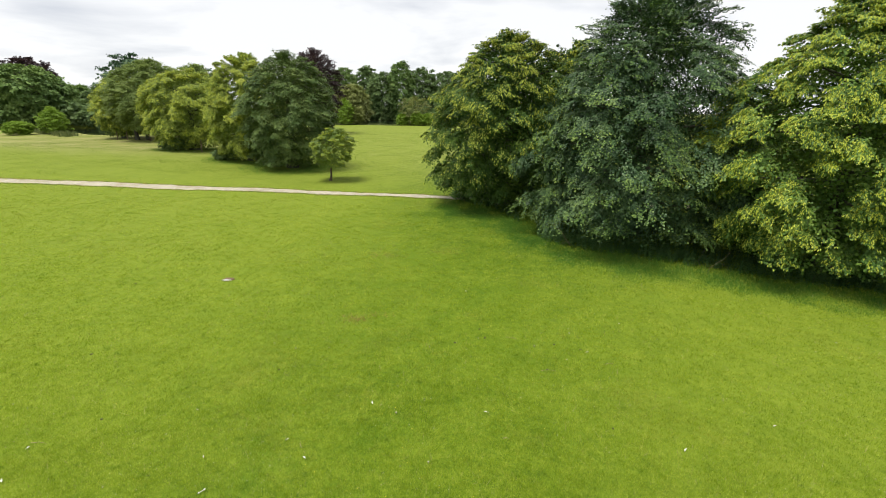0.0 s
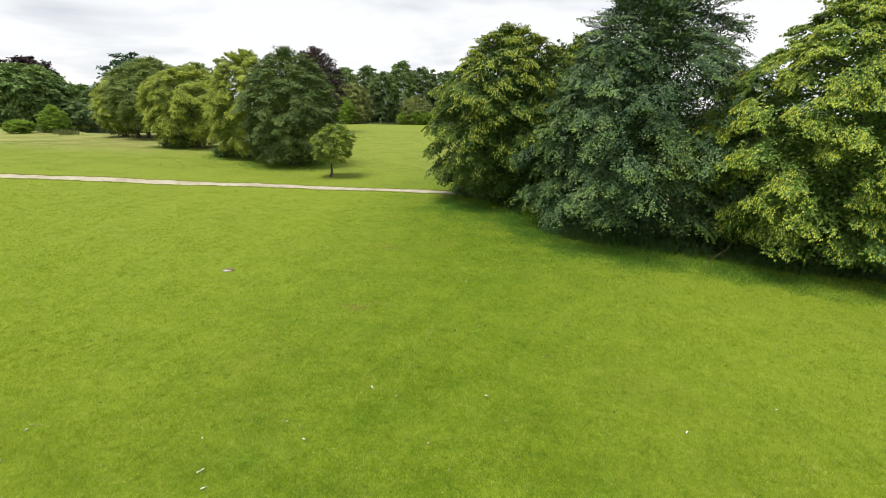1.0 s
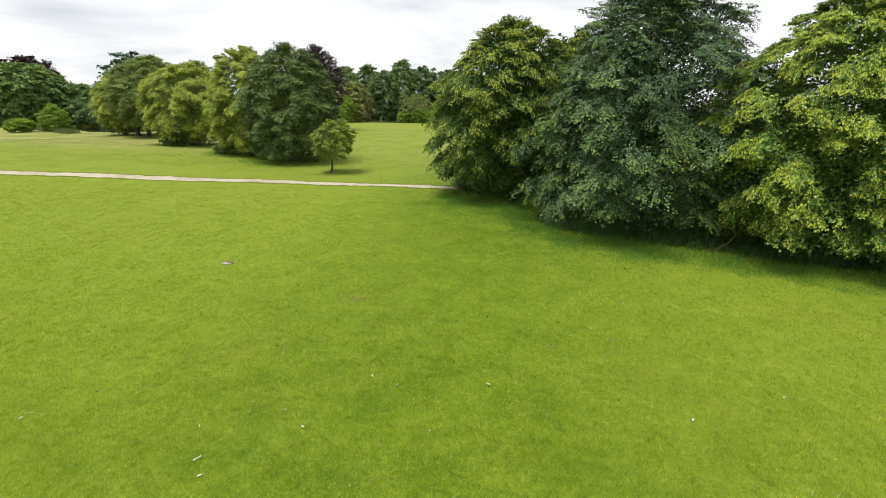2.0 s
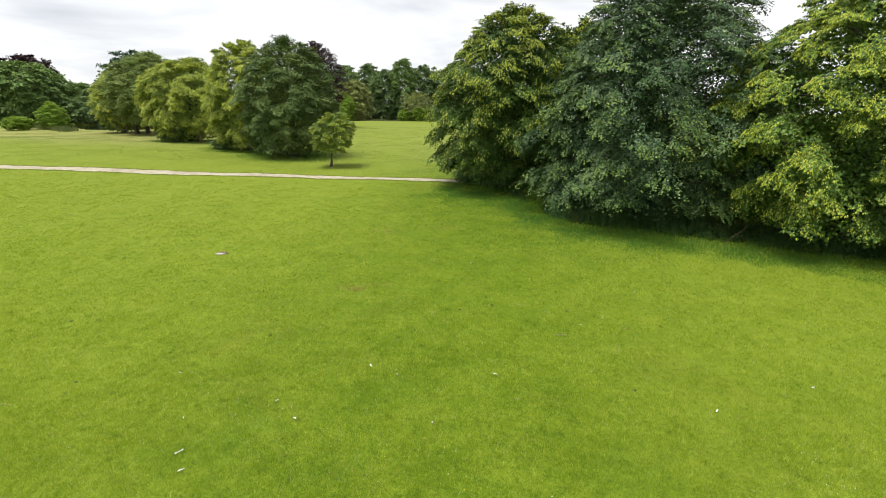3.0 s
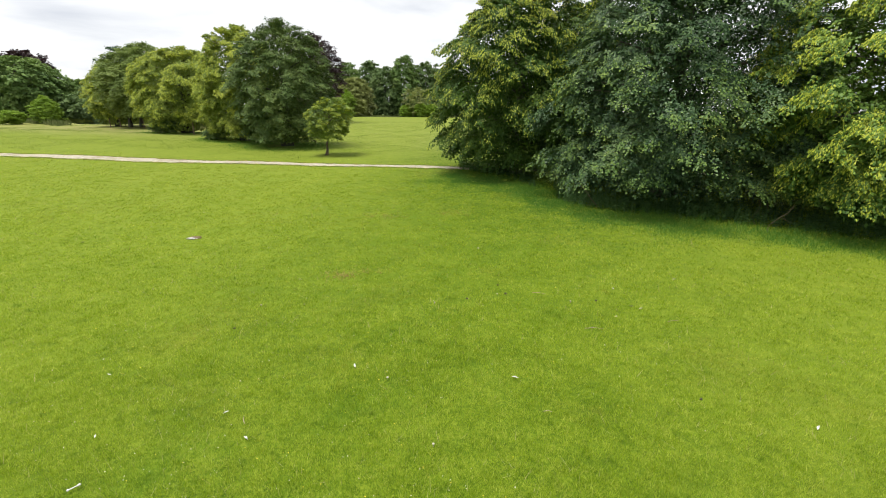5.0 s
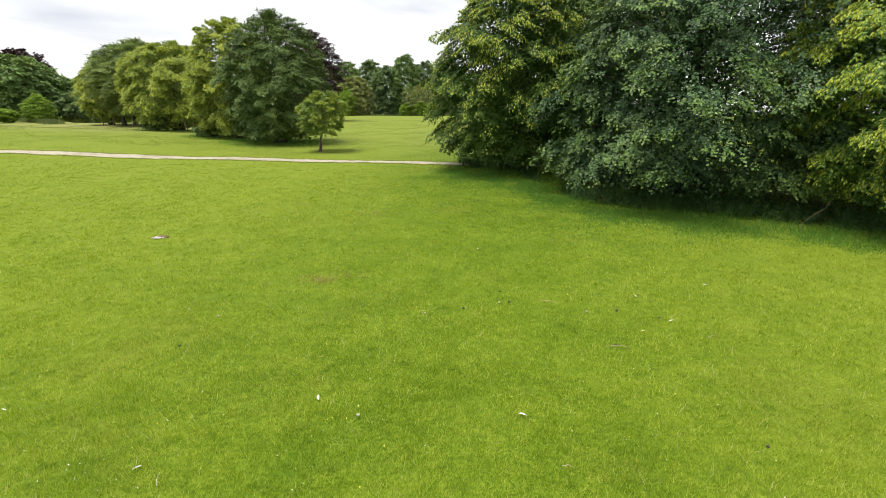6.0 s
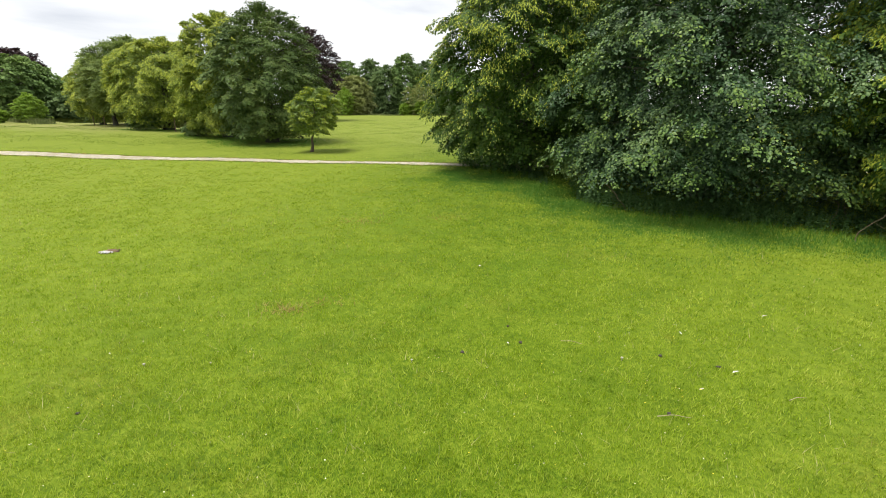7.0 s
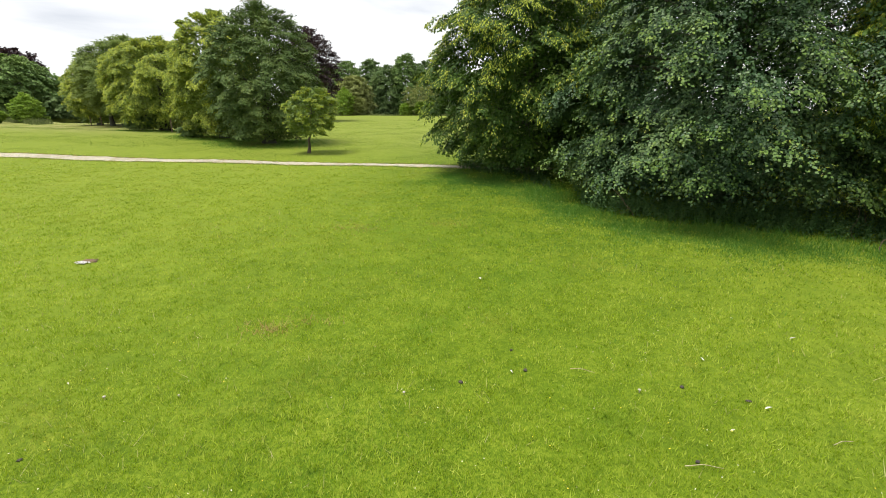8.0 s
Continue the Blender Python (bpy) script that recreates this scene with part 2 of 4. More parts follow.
LEAF_FAR = leaf_material("woodland_leaf", (0.085, 0.155, 0.045), (0.145, 0.235, 0.062), (0.23, 0.32, 0.085), 0.6, 0.18, patch=0.16)
LEAF_DEEP = leaf_material("deep_woodland_leaf", (0.075, 0.135, 0.045), (0.125, 0.20, 0.06), (0.19, 0.265, 0.08), 0.6, 0.3, patch=0.16)
LEAF_PINE = leaf_material("pine_needle_tuft", (0.037, 0.084, 0.043), (0.060, 0.121, 0.058), (0.092, 0.160, 0.071), 0.6, 0.3, 0.1)
LEAF_COPPER = leaf_material("copper_beech_leaf", (0.023, 0.013, 0.017), (0.046, 0.023, 0.027), (0.081, 0.044, 0.044), 0.45, 0.5, 0.15)
LEAF_BUSH = leaf_material("bright_bush_leaf", (0.14, 0.24, 0.03), (0.22, 0.34, 0.045), (0.32, 0.44, 0.065), 0.55, 0.15, 0.3)
FEATHER = plain_material("white_feather", (0.50, 0.49, 0.45), (0.72, 0.71, 0.67), 40, 0.7)
CHALK = plain_material("chalky_stones", (0.36, 0.34, 0.32), (0.66, 0.64, 0.62), 25, 0.9, 0.6)
SOIL = plain_material("bare_soil", (0.09, 0.055, 0.03), (0.20, 0.13, 0.075), 18, 0.95, 0.8)
STRAW = plain_material("dry_stem", (0.30, 0.25, 0.15), (0.52, 0.45, 0.30), 30, 0.8)
DUNG = plain_material("dried_dung", (0.030, 0.026, 0.022), (0.085, 0.07, 0.055), 30, 0.85, 0.6)
PETAL = plain_material("daisy_petal", (0.60, 0.60, 0.46), (0.74, 0.74, 0.58), 60, 0.6)
BUTTERCUP = plain_material("buttercup_petal", (0.70, 0.52, 0.03), (0.80, 0.62, 0.05), 60, 0.4)
TWIG = plain_material("brown_twig", (0.09, 0.06, 0.04), (0.20, 0.14, 0.09), 20, 0.9)
STONE = plain_material("pale_stone", (0.32, 0.30, 0.24), (0.55, 0.52, 0.43), 20, 0.9)


# ---- mesh helpers ----
UP = np.array((0.0, 0.0, 1.0))


def unit(v):
    return v / np.maximum(np.linalg.norm(v, axis=-1, keepdims=True), 1e-9)


def quad_mesh(name, verts, faces_n, corners, material, smooth=False):
    """A mesh of faces with the same number of corners, whose vertices lie one after another or by index."""
    me = bpy.data.meshes.new(name)
    verts = np.ascontiguousarray(verts, dtype=np.float32)
    corners = np.ascontiguousarray(corners, dtype=np.int32).ravel()
    count = len(corners) // faces_n
    me.vertices.add(len(verts))
    me.vertices.foreach_set("co", verts.ravel())
    me.loops.add(len(corners))
    me.loops.foreach_set("vertex_index", corners)
    me.polygons.add(count)
    me.polygons.foreach_set("loop_start", np.arange(count, dtype=np.int32) * faces_n)
    me.update(calc_edges=True)
    if smooth:
        me.polygons.foreach_set("use_smooth", np.ones(count, dtype=bool))
    me.materials.append(material)
    return me


def leaves_mesh(name, base, way, normal, length, width, material, fold=0.12):
    """Kite-shaped leaves, folded a little along the midrib."""
    way = unit(way)
    side = unit(np.cross(way, normal))
    face = np.cross(side, way)
    length, width = length[:, None], width[:, None]
    lift = face * width * fold
    a = base
    b = base + way * length * 0.42 + side * width * 0.5 + lift
    c = base + way * length
    d = base + way * length * 0.42 - side * width * 0.5 + lift
    verts = np.stack((a, b, c, d), axis=1).reshape(-1, 3)
    return quad_mesh(name, verts, 4, np.arange(len(verts)), material)


def blades_mesh(name, base, tip, width, material):
    """Narrow three-cornered blades."""
    way = tip - base
    spin = np.random.default_rng(5).uniform(0, math.tau, len(base))
    across = np.stack((np.cos(spin), np.sin(spin), np.zeros(len(base))), axis=1) * width[:, None] * 0.5
    verts = np.stack((base - across, base + across, base + way), axis=1).reshape(-1, 3)
    return quad_mesh(name, verts, 3, np.arange(len(verts)), material)


def tube_mesh(name, points, radii, material, sides=9, wobble=0.0, seed=0):
    """A closed, tapered tube along points."""
    rng = np.random.default_rng(seed)
    points = np.asarray(points, float)
    n = len(points)
    tangent = unit(np.gradient(points, axis=0))
    ref = np.array((1.0, 0.2, 0.0)) if abs(tangent[0][2]) > 0.7 else UP
    u = unit(np.cross(tangent, ref))
    v = np.cross(tangent, u)
    ang = np.arange(sides) * math.tau / sides
    r = np.asarray(radii, float)[:, None] * (1 + wobble * rng.normal(size=(n, sides)))
    ring = points[:, None, :] + r[..., None] * (np.cos(ang)[None, :, None] * u[:, None, :] + np.sin(ang)[None, :, None] * v[:, None, :])
    verts = np.concatenate((ring.reshape(-1, 3), points[-1:] + tangent[-1:] * radii[-1]))
    i, j = np.meshgrid(np.arange(n - 1), np.arange(sides), indexing="ij")
    k = (j + 1) % sides
    quads = np.stack((i * sides + j, i * sides + k, (i + 1) * sides + k, (i + 1) * sides + j), axis=-1).reshape(-1, 4)
    faces = [tuple(int(c) for c in q) for q in quads]
    faces += [((n - 1) * sides + a, (n - 1) * sides + (a + 1) % sides, n * sides) for a in range(sides)]
    me = bpy.data.meshes.new(name)
    me.from_pydata([tuple(map(float, p)) for p in verts], [], faces)
    me.polygons.foreach_set("use_smooth", np.ones(len(faces), dtype=bool))
    me.materials.append(material)
    me.update()
    return me


def child(name, mesh, parent, label=""):
    ob = new(name, mesh)
    ob.parent = parent
    return tagged(ob, label)


# ---- ground ----
RISE_Y = np.array((-50.0, 17.0, 24, 30, 38, 47, 80, 130, 200, 6000))
RISE_Z = np.array((0.0, 0.0, 0.2, 0.5, 0.85, 1.2, 1.95, 3.45, 3.5, 3.5))


def step(x, a, b):
    t = np.clip((x - a) / (b - a), 0, 1)
    return t * t * (3 - 2 * t)


def ground_z(x, y):
    x, y = np.asarray(x, float), np.asarray(y, float)
    z = sum(np.interp(y + d, RISE_Y, RISE_Z) for d in (-3, -1.5, 0, 1.5, 3)) / 5
    z = z + 0.05 * np.sin(x * 0.21 + 1.3) * np.sin(y * 0.17) + 0.03 * np.sin(x * 0.47 - y * 0.39)
    z = z + 0.036 * np.maximum(0, -22 - x) * (1 - step(-x, 60, 90)) * step(y, 20, 34) * (1 - step(y, 48, 75))
    lake = step(y, 134, 139) * (1 - step(y, 200, 206)) * step(x, -105, -92) * (1 - step(x, 60, 75))
    lake_left = step(y + 0.25 * (x + 90), 92.5, 95) * (1 - step(y, 116, 124)) * (1 - step(x, -74, -70)) * step(x, -190, -170)
    return z - 1.6 * np.maximum(lake, lake_left)


def ground_sheet():
    u = np.linspace(-1, 1, 181)
    xs = 2500 * np.sign(u) * (np.exp(6.0 * np.abs(u)) - 1) / (math.exp(6.0) - 1)
    w = np.linspace(0, 1, 210)
    ahead = 2500 * (np.exp(5.2 * w) - 1) / (math.exp(5.2) - 1) + 8
    behind = 8 - 2000 * (np.exp(6.0 * w[1::6]) - 1) / (math.exp(6.0) - 1)
    ys = np.concatenate((behind[::-1], ahead))
    gx, gy = np.meshgrid(xs, ys)
    verts = np.stack((gx, gy, ground_z(gx, gy)), axis=-1).reshape(-1, 3)
    nx, ny = len(xs), len(ys)
    i, j = np.meshgrid(np.arange(ny - 1), np.arange(nx - 1), indexing="ij")
    a = i * nx + j
    quads = np.stack((a, a + 1, a + nx + 1, a + nx), axis=-1).reshape(-1, 4)
    ob = new("ground", quad_mesh("ground", verts, 4, quads, GRASS, smooth=True))
    return tagged(ob, "short grazed green pasture, gently rising", "grass field", kind="structure")


def sheet(name, xs, ys, zf, material, label, category):
    gx, gy = np.meshgrid(xs, ys)
    verts = np.stack((gx, gy, zf(gx, gy)), axis=-1).reshape(-1, 3)
    nx = len(xs)
    i, j = np.meshgrid(np.arange(len(ys) - 1), np.arange(nx - 1), indexing="ij")
    a = i * nx + j
    quads = np.stack((a, a + 1, a + nx + 1, a + nx), axis=-1).reshape(-1, 4)
    return tagged(new(name, quad_mesh(name, verts, 4, quads, material, True)), label, category, kind="structure")


ground_sheet()
sheet("water", np.linspace(-104, 72, 12), np.linspace(135, 205, 8), lambda x, y: x * 0 + 3.2, WATER, "dark still lake water reflecting the woods", "lake")
sheet("water", np.linspace(-185, -71, 12), np.linspace(88, 124, 8), lambda x, y: x * 0 + 2.0, WATER, "dark still lake water behind the left bank", "lake")


def track_line(x):
    """Middle of the track: its y and half its width at x."""
    x = np.asarray(x, float)
    y = np.interp(x, (-400, -120, -60, -40, -31, -22, -12, -4, 6, 20, 60, 400), (22, 28, 33.6, 35.8, 36.9, 38.0, 37.75, 37.2, 36.9, 36.5, 36, 36))
    half = np.interp(x, (-60, -28, -14, -2, 10), (0.88, 0.76, 0.58, 0.42, 0.34)) + 0.05 * np.sin(x * 0.9) + 0.04 * np.sin(x * 2.3 + 1) + 0.04 * np.sin(x * 5.1)
    return y, half


def gravel_track():
    xs = np.linspace(-140, 60, 700)
    y, half = track_line(xs)
    rng = np.random.default_rng(3)
    rows, heights = np.linspace(-1, 1, 11), (0.004, 0.012, 0.022, 0.012, 0.02, 0.034, 0.02, 0.012, 0.022, 0.012, 0.004)
    verts = []
    for r, h in zip(rows, heights):
        edge = (0.06 if abs(r) == 1 else 0.02) * (np.sin(xs * 1.7 + 4 * r) + 0.6 * np.sin(xs * 4.3 - 2 * r) + 0.5 * rng.normal(0, 0.5, len(xs)))
        yy = y + r * half + edge
        verts.append(np.stack((xs, yy, ground_z(xs, yy) + 0.012 + h), axis=-1))
    verts = np.stack(verts)
    n = len(xs)
    i, j = np.meshgrid(np.arange(10), np.arange(n - 1), indexing="ij")
    a = i * n + j
    quads = np.stack((a, a + 1, a + n + 1, a + n), axis=-1).reshape(-1, 4)
    ob = new("track", quad_mesh("track", verts.reshape(-1, 3), 4, quads, GRAVEL, True))
    tagged(ob, "pale gravel farm track with worn wheel ruts", "track", kind="structure")


gravel_track()


# ---- trees ----
def crown_leaves(rng, height, low, radius, profile, boughs, sprays, leaves, leaf, length, arch, droop, core, squash, lobes, hang, plate, reach, rise, deep, hem, skirt):
    """Leaves in two ranks along drooping sprays, each with two side twigs; the sprays lie like shingles on the back of a bough, whose
    lip hangs over the next bough below; larger shaded leaves inside. Gives the leaves, the boughs' starts and ends, and how far out each leaf hangs."""
    ts, rs = np.array(profile).T
    grid = np.linspace(0, 1, 200)
    weight = np.cumsum(np.interp(grid, ts, rs) + 0.10 + skirt * np.exp(-grid / 0.04))
    weight = (weight - weight[0]) / (weight[-1] - weight[0])
    phase = rng.uniform(0, math.tau, 6)

    def envelope(az, t):
        lump = np.cos(2 * az + phase[0] + 2 * t) + np.cos(3 * az + phase[1] - 5 * t) + 0.8 * np.cos(5 * az + phase[2] + 9 * t) + 0.6 * np.cos(8 * az + phase[3] - 15 * t)
        return radius * np.interp(np.clip(t, 0, 1), ts, rs) * (1 + lobes * lump * 0.55)

    tb = np.interp((np.arange(boughs) + rng.uniform(0, 1, boughs)) / boughs, weight, grid)
    ab = np.arange(boughs) * 2.399963 + rng.uniform(-0.4, 0.4, boughs)
    rb = np.maximum(envelope(ab, tb) * (1 + rng.uniform(-reach, 0.35 * reach, boughs) * (1 - 0.5 * tb)), 0.2)
    zb = low + tb * (height - low)
    size = plate * rng.uniform(0.7, 1.3, boughs) * np.clip(0.7 * rb / plate, 0.4, 1)
    slope = rng.normal(0, 0.22, boughs)

    n = boughs * sprays
    of = np.repeat(np.arange(boughs), sprays)
    u = rng.uniform(-1, 1, n)
    v = rng.uniform(0, 1, n) ** 1.25
    v = 0.45 * u ** 2 + (1 - 0.45 * u ** 2) * v
    w = size[of]
    az = ab[of] + u * w / np.maximum(rb[of], 0.8 * w)
    r = np.maximum(rb[of] - 1.45 * w * v + rng.normal(0, 0.09, n) * w, 0.06 * rb[of])
    top = np.clip(tb[of], 0, 1) ** 4
    z = zb[of] + w * arch * (0.80 * v * (1 - 0.6 * top) - 0.34 * u ** 2 + slope[of] * u) + rng.normal(0, 0.10, n) * w
    z = np.where(z < hem, hem + rng.uniform(0, 0.45, n) * plate * 0.7, z)
    z = np.minimum(z, height)
    tip = np.stack((np.cos(az) * r, np.sin(az) * r * squash, z), axis=1)
    yaw = az + 0.45 * u + rng.normal(0, 0.38, n)
    out = np.stack((np.cos(yaw), np.sin(yaw), 0 * yaw), axis=1)
    across = np.stack((-np.sin(yaw), np.cos(yaw), 0 * yaw), axis=1)
    up = rise + 1.1 * top + rng.normal(0, 0.12, n)
    sag = droop * rng.uniform(0.65, 1.4, n) * (1 - 0.75 * top)
    span = length * rng.uniform(0.65, 1.3, n)
    base = tip - span[:, None] * (out + UP * (up - sag)[:, None])

    b = np.repeat(np.arange(n), leaves)
    m = len(b)
    twig = rng.choice((0.0, 0.0, 1.0, -1.0), m)
    fork = 0.30 + 0.25 * (twig > 0)
    s = rng.uniform(0, 1, m) ** 0.8
    on = np.where(twig == 0, s, fork)
    p = base[b] + span[b][:, None] * (out[b] * on[:, None] + UP * (up[b] * on - sag[b] * on ** 2)[:, None])
    side_way = out[b] * 0.72 + across[b] * (twig * 0.70)[:, None]
    run = np.where(twig == 0, 0.0, 0.55 * s) * span[b]
    fall = up[b] - 2 * sag[b] * on
    p = p + run[:, None] * (side_way + UP * (fall - 0.5 * sag[b] * s * (twig != 0))[:, None])
    along = np.where((twig == 0)[:, None], out[b], side_way)
    along = along + UP * (fall - 0.8 * sag[b] * s * (twig != 0))[:, None]
    flat = unit(np.stack((-along[:, 1], along[:, 0], 0 * s), axis=1))
    rank = rng.choice((-1.0, 1.0), m)
    p = p + flat * (rank * leaf * 0.22)[:, None] + rng.normal(0, 0.20, (m, 3)) * leaf
    p[:, 2] = np.maximum(p[:, 2], 0.10)
    normal = unit(np.cross(along, flat))
    tilt = rng.normal(0, 0.30, (n, 3))
    normal = normal * np.sign(normal[:, 2:] + 1e-6) + out[b] * 0.25 + tilt[b] + rng.normal(0, 0.19, (m, 3))
    way = unit(along) * 0.6 + flat * (rank * 0.7)[:, None] - UP * hang + rng.normal(0, 0.25, (m, 3))
    size_l = leaf * rng.uniform(0.7, 1.25, m)
    width = size_l * rng.uniform(0.66, 0.88, m)
    outer = (1 - v[b]) * (0.35 + s)

    tc = np.interp(rng.uniform(0, 1, core), weight, grid)
    ac = rng.uniform(0, math.tau, core)
    rc = envelope(ac, tc) * rng.uniform(*deep, core)
    floor = max(hem, 0.4)
    pc = np.stack((np.cos(ac) * rc, np.sin(ac) * squash * rc, floor + tc * (height * 0.95 - floor)), axis=1)
    nc = rng.normal(0, 1, (core, 3)) + UP * 0.6
    wc = rng.normal(0, 1, (core, 3)) - UP * 0.3
    lc = leaf * rng.uniform(1.1, 1.7, core)

    bough_tip = np.stack((np.cos(ab) * rb, np.sin(ab) * rb * squash, np.maximum(zb, hem)), axis=1)
    bough_start = np.stack((0 * ab, 0 * ab, np.clip(zb - rb * (0.55 * tb - 0.10), 0.12 * height, 0.80 * height)), axis=1)
    return np.concatenate((p, pc)), np.concatenate((way, wc)), np.concatenate((normal, nc)), np.concatenate((size_l, lc)), np.concatenate((width, lc * 0.8)), bough_start, bough_tip, outer


BROAD = ((0.0, 0.95), (0.12, 1.0), (0.28, 0.98), (0.45, 0.90), (0.58, 0.79), (0.70, 0.67), (0.84, 0.54), (0.94, 0.42), (1.0, 0.24))
POINTED = ((0.0, 0.86), (0.15, 1.0), (0.35, 0.96), (0.55, 0.80), (0.75, 0.51), (0.9, 0.30), (1.0, 0.08))
LOW_WIDE = ((0.0, 0.80), (0.1, 0.95), (0.22, 1.0), (0.4, 0.97), (0.6, 0.90), (0.78, 0.72), (0.9, 0.50), (1.0, 0.16))
OVAL = ((0.0, 0.70), (0.15, 0.93), (0.35, 1.0), (0.6, 0.9), (0.8, 0.66), (0.93, 0.38), (1.0, 0.12))
DOME = ((0.0, 0.75), (0.2, 0.95), (0.45, 1.0), (0.7, 0.86), (0.88, 0.58), (1.0, 0.2))
ROUND = ((0.0, 0.75), (0.25, 0.95), (0.5, 1.0), (0.72, 0.92), (0.88, 0.70), (1.0, 0.34))


def tree(name, x, y, height, radius, low, leaf_mat, label, category="tree", seed=1, profile=OVAL, boughs=60, sprays=20, leaves=24, leaf=0.13, length=0.75, arch=0.9, droop=0.6,
         core=8000, trunk_r=0.35, bark=BARK, squash=1.0, lobes=0.08, hang=0.25, bracts=0, limbs=9, lean=(0.0, 0.0), stems=((0, 0),), rise=0.25, plate=1.2, reach=0.14, deep=(0.12, 0.74), hem=0.5, skirt=0.5, group="", young=0.0):
    rng = np.random.default_rng(seed)
    ob = new(name)
    ob.matrix_world = pose(x, y, float(ground_z(x, y)) - 0.03)
    tagged(ob, label, category, group)
    base, way, normal, size, width, start, tip, outer = crown_leaves(rng, height, low, radius, profile, boughs, sprays, leaves, leaf, length, arch, droop, core, squash, lobes, hang, plate, reach, rise, deep, hem, skirt)
    base = base + np.stack((lean[0] * base[:, 2], lean[1] * base[:, 2], 0 * base[:, 2]), axis=1)
    tips = np.zeros(len(base), bool)
    if young:
        tips[:len(outer)] = outer * rng.uniform(0.5, 1, len(outer)) > np.quantile(outer, 1 - young) * 0.8
    crown = child("crown", leaves_mesh("crown", base[~tips], way[~tips], normal[~tips], size[~tips], width[~tips], leaf_mat), ob)
    if young:
        child("young_leaves", leaves_mesh("young_leaves", base[tips], way[tips], normal[tips], size[tips], width[tips], LEAF_YOUNG), crown, "lighter young leaves at the tips of the shoots")
    if bracts:
        n = len(outer)
        favour = outer * np.clip(0.15 + 1.1 * base[:n, 2] / height, 0.25, 1.0) * rng.uniform(0.2, 1, n)
        pick = np.argsort(-favour)[:bracts]
        facing = unit(base[pick] * (1, 1, 0))
        hangs = -UP * 0.9 + rng.normal(0, 0.35, (bracts, 3)) + facing * 0.45
        long = leaf * rng.uniform(0.7, 1.25, bracts)
        at = base[pick] + UP * leaf * 0.10 + facing * leaf * 0.35
        child("blossom", leaves_mesh("blossom", at, hangs, rng.normal(0, 0.4, (bracts, 3)) + facing + UP * 0.7, long, long * 0.42, BRACT), crown, "pale yellow hanging blossom bracts")
    for sx, sy in stems:
        zs = np.linspace(0, height * 0.82, 9)
        line = np.stack((sx + lean[0] * zs + rng.normal(0, 0.04, 9), sy + lean[1] * zs + rng.normal(0, 0.04, 9), zs), axis=1)
        rr = trunk_r * (1 - 0.85 * zs / zs[-1]) * (1 + 0.55 * np.exp(-zs / 0.35))
        trunk = child("trunk", tube_mesh("trunk", line, rr, bark, 12, 0.04, seed), ob)
    for i in rng.choice(len(start), min(limbs, len(start)), replace=False):
        s = np.linspace(0, 0.68, 6)[:, None]
        line = start[i] + (tip[i] - start[i]) * s + UP * (0.08 * np.linalg.norm(tip[i]) * s * (1 - s))
        line[:, 0] += lean[0] * line[:, 2]
        line[:, 1] += lean[1] * line[:, 2]
        child("limb", tube_mesh("limb", line, trunk_r * np.linspace(0.34, 0.06, 6), bark, 7, 0.05, int(i)), trunk)
    return ob


# near group
tree("lime_tree", 1.5, 35.6, 11.9, 6.2, 0.8, LEAF_LIME, "broad lime tree with yellow-green blossoming crown to the ground", seed=11, profile=LOW_WIDE, boughs=170, sprays=22, leaves=42, leaf=0.115, length=0.75, arch=1.0, droop=0.85, hang=0.55, core=30000, trunk_r=0.38, bracts=34000, plate=0.95, limbs=16, hem=0.5, skirt=0.6)
tree("lime_tree", 6.6, 40.5, 11.7, 6.2, 0.6, LEAF_LIME, "lime tree standing behind two nearer trees", seed=14, profile=DOME, boughs=80, sprays=18, leaves=16, leaf=0.19, length=0.8, droop=0.8, core=8000, bracts=6000, plate=1.1)
tree("elm_tree", 8.9, 29.3, 13.6, 7.5, 0.8, LEAF_DARK, "large dark green tree with layered drooping boughs", seed=12, profile=BROAD, boughs=228, sprays=21, leaves=54, leaf=0.097, length=0.95, arch=0.88, droop=0.70, young=0.15, core=56000, trunk_r=0.45, lobes=0.06, limbs=24, plate=1.22, reach=0.21, deep=(0.08, 0.74), hang=0.25, lean=(0.02, 0.0), hem=0.6, skirt=1.6)
tree("lime_tree", 17.0, 24.5, 13.3, 6.8, 0.8, LEAF_FRESH, "tall lime tree with yellow blossom over dark green leaves", seed=13, profile=POINTED, boughs=220, sprays=20, leaves=38, leaf=0.115, length=0.8, arch=0.95, droop=0.75, hang=0.45, core=34000, trunk_r=0.4, bracts=80000, plate=0.85, limbs=18, hem=0.6, skirt=1.0, reach=0.18)

# group beyond the track
tree("elm_tree", -21.1, 50.4, 11.8, 5.6, 0.5, LEAF_ELM, "rounded grey-green tree with dense drooping crown", seed=21, profile=DOME, boughs=150, sprays=17, leaves=38, leaf=0.14, length=1.0, droop=0.7, core=14000, trunk_r=0.42, bark=BARK_DARK, plate=1.0, lobes=0.06, hem=0.42, skirt=0.9, limbs=14)
tree("lime_tree", -27.9, 54.4, 11.9, 4.9, 0.5, LEAF_PALE, "yellow-green lime tree in blossom", seed=22, profile=DOME, boughs=130, sprays=22, leaves=24, leaf=0.16, length=0.75, droop=0.9, hang=0.55, core=9000, bracts=42000, plate=0.9, hem=0.35)
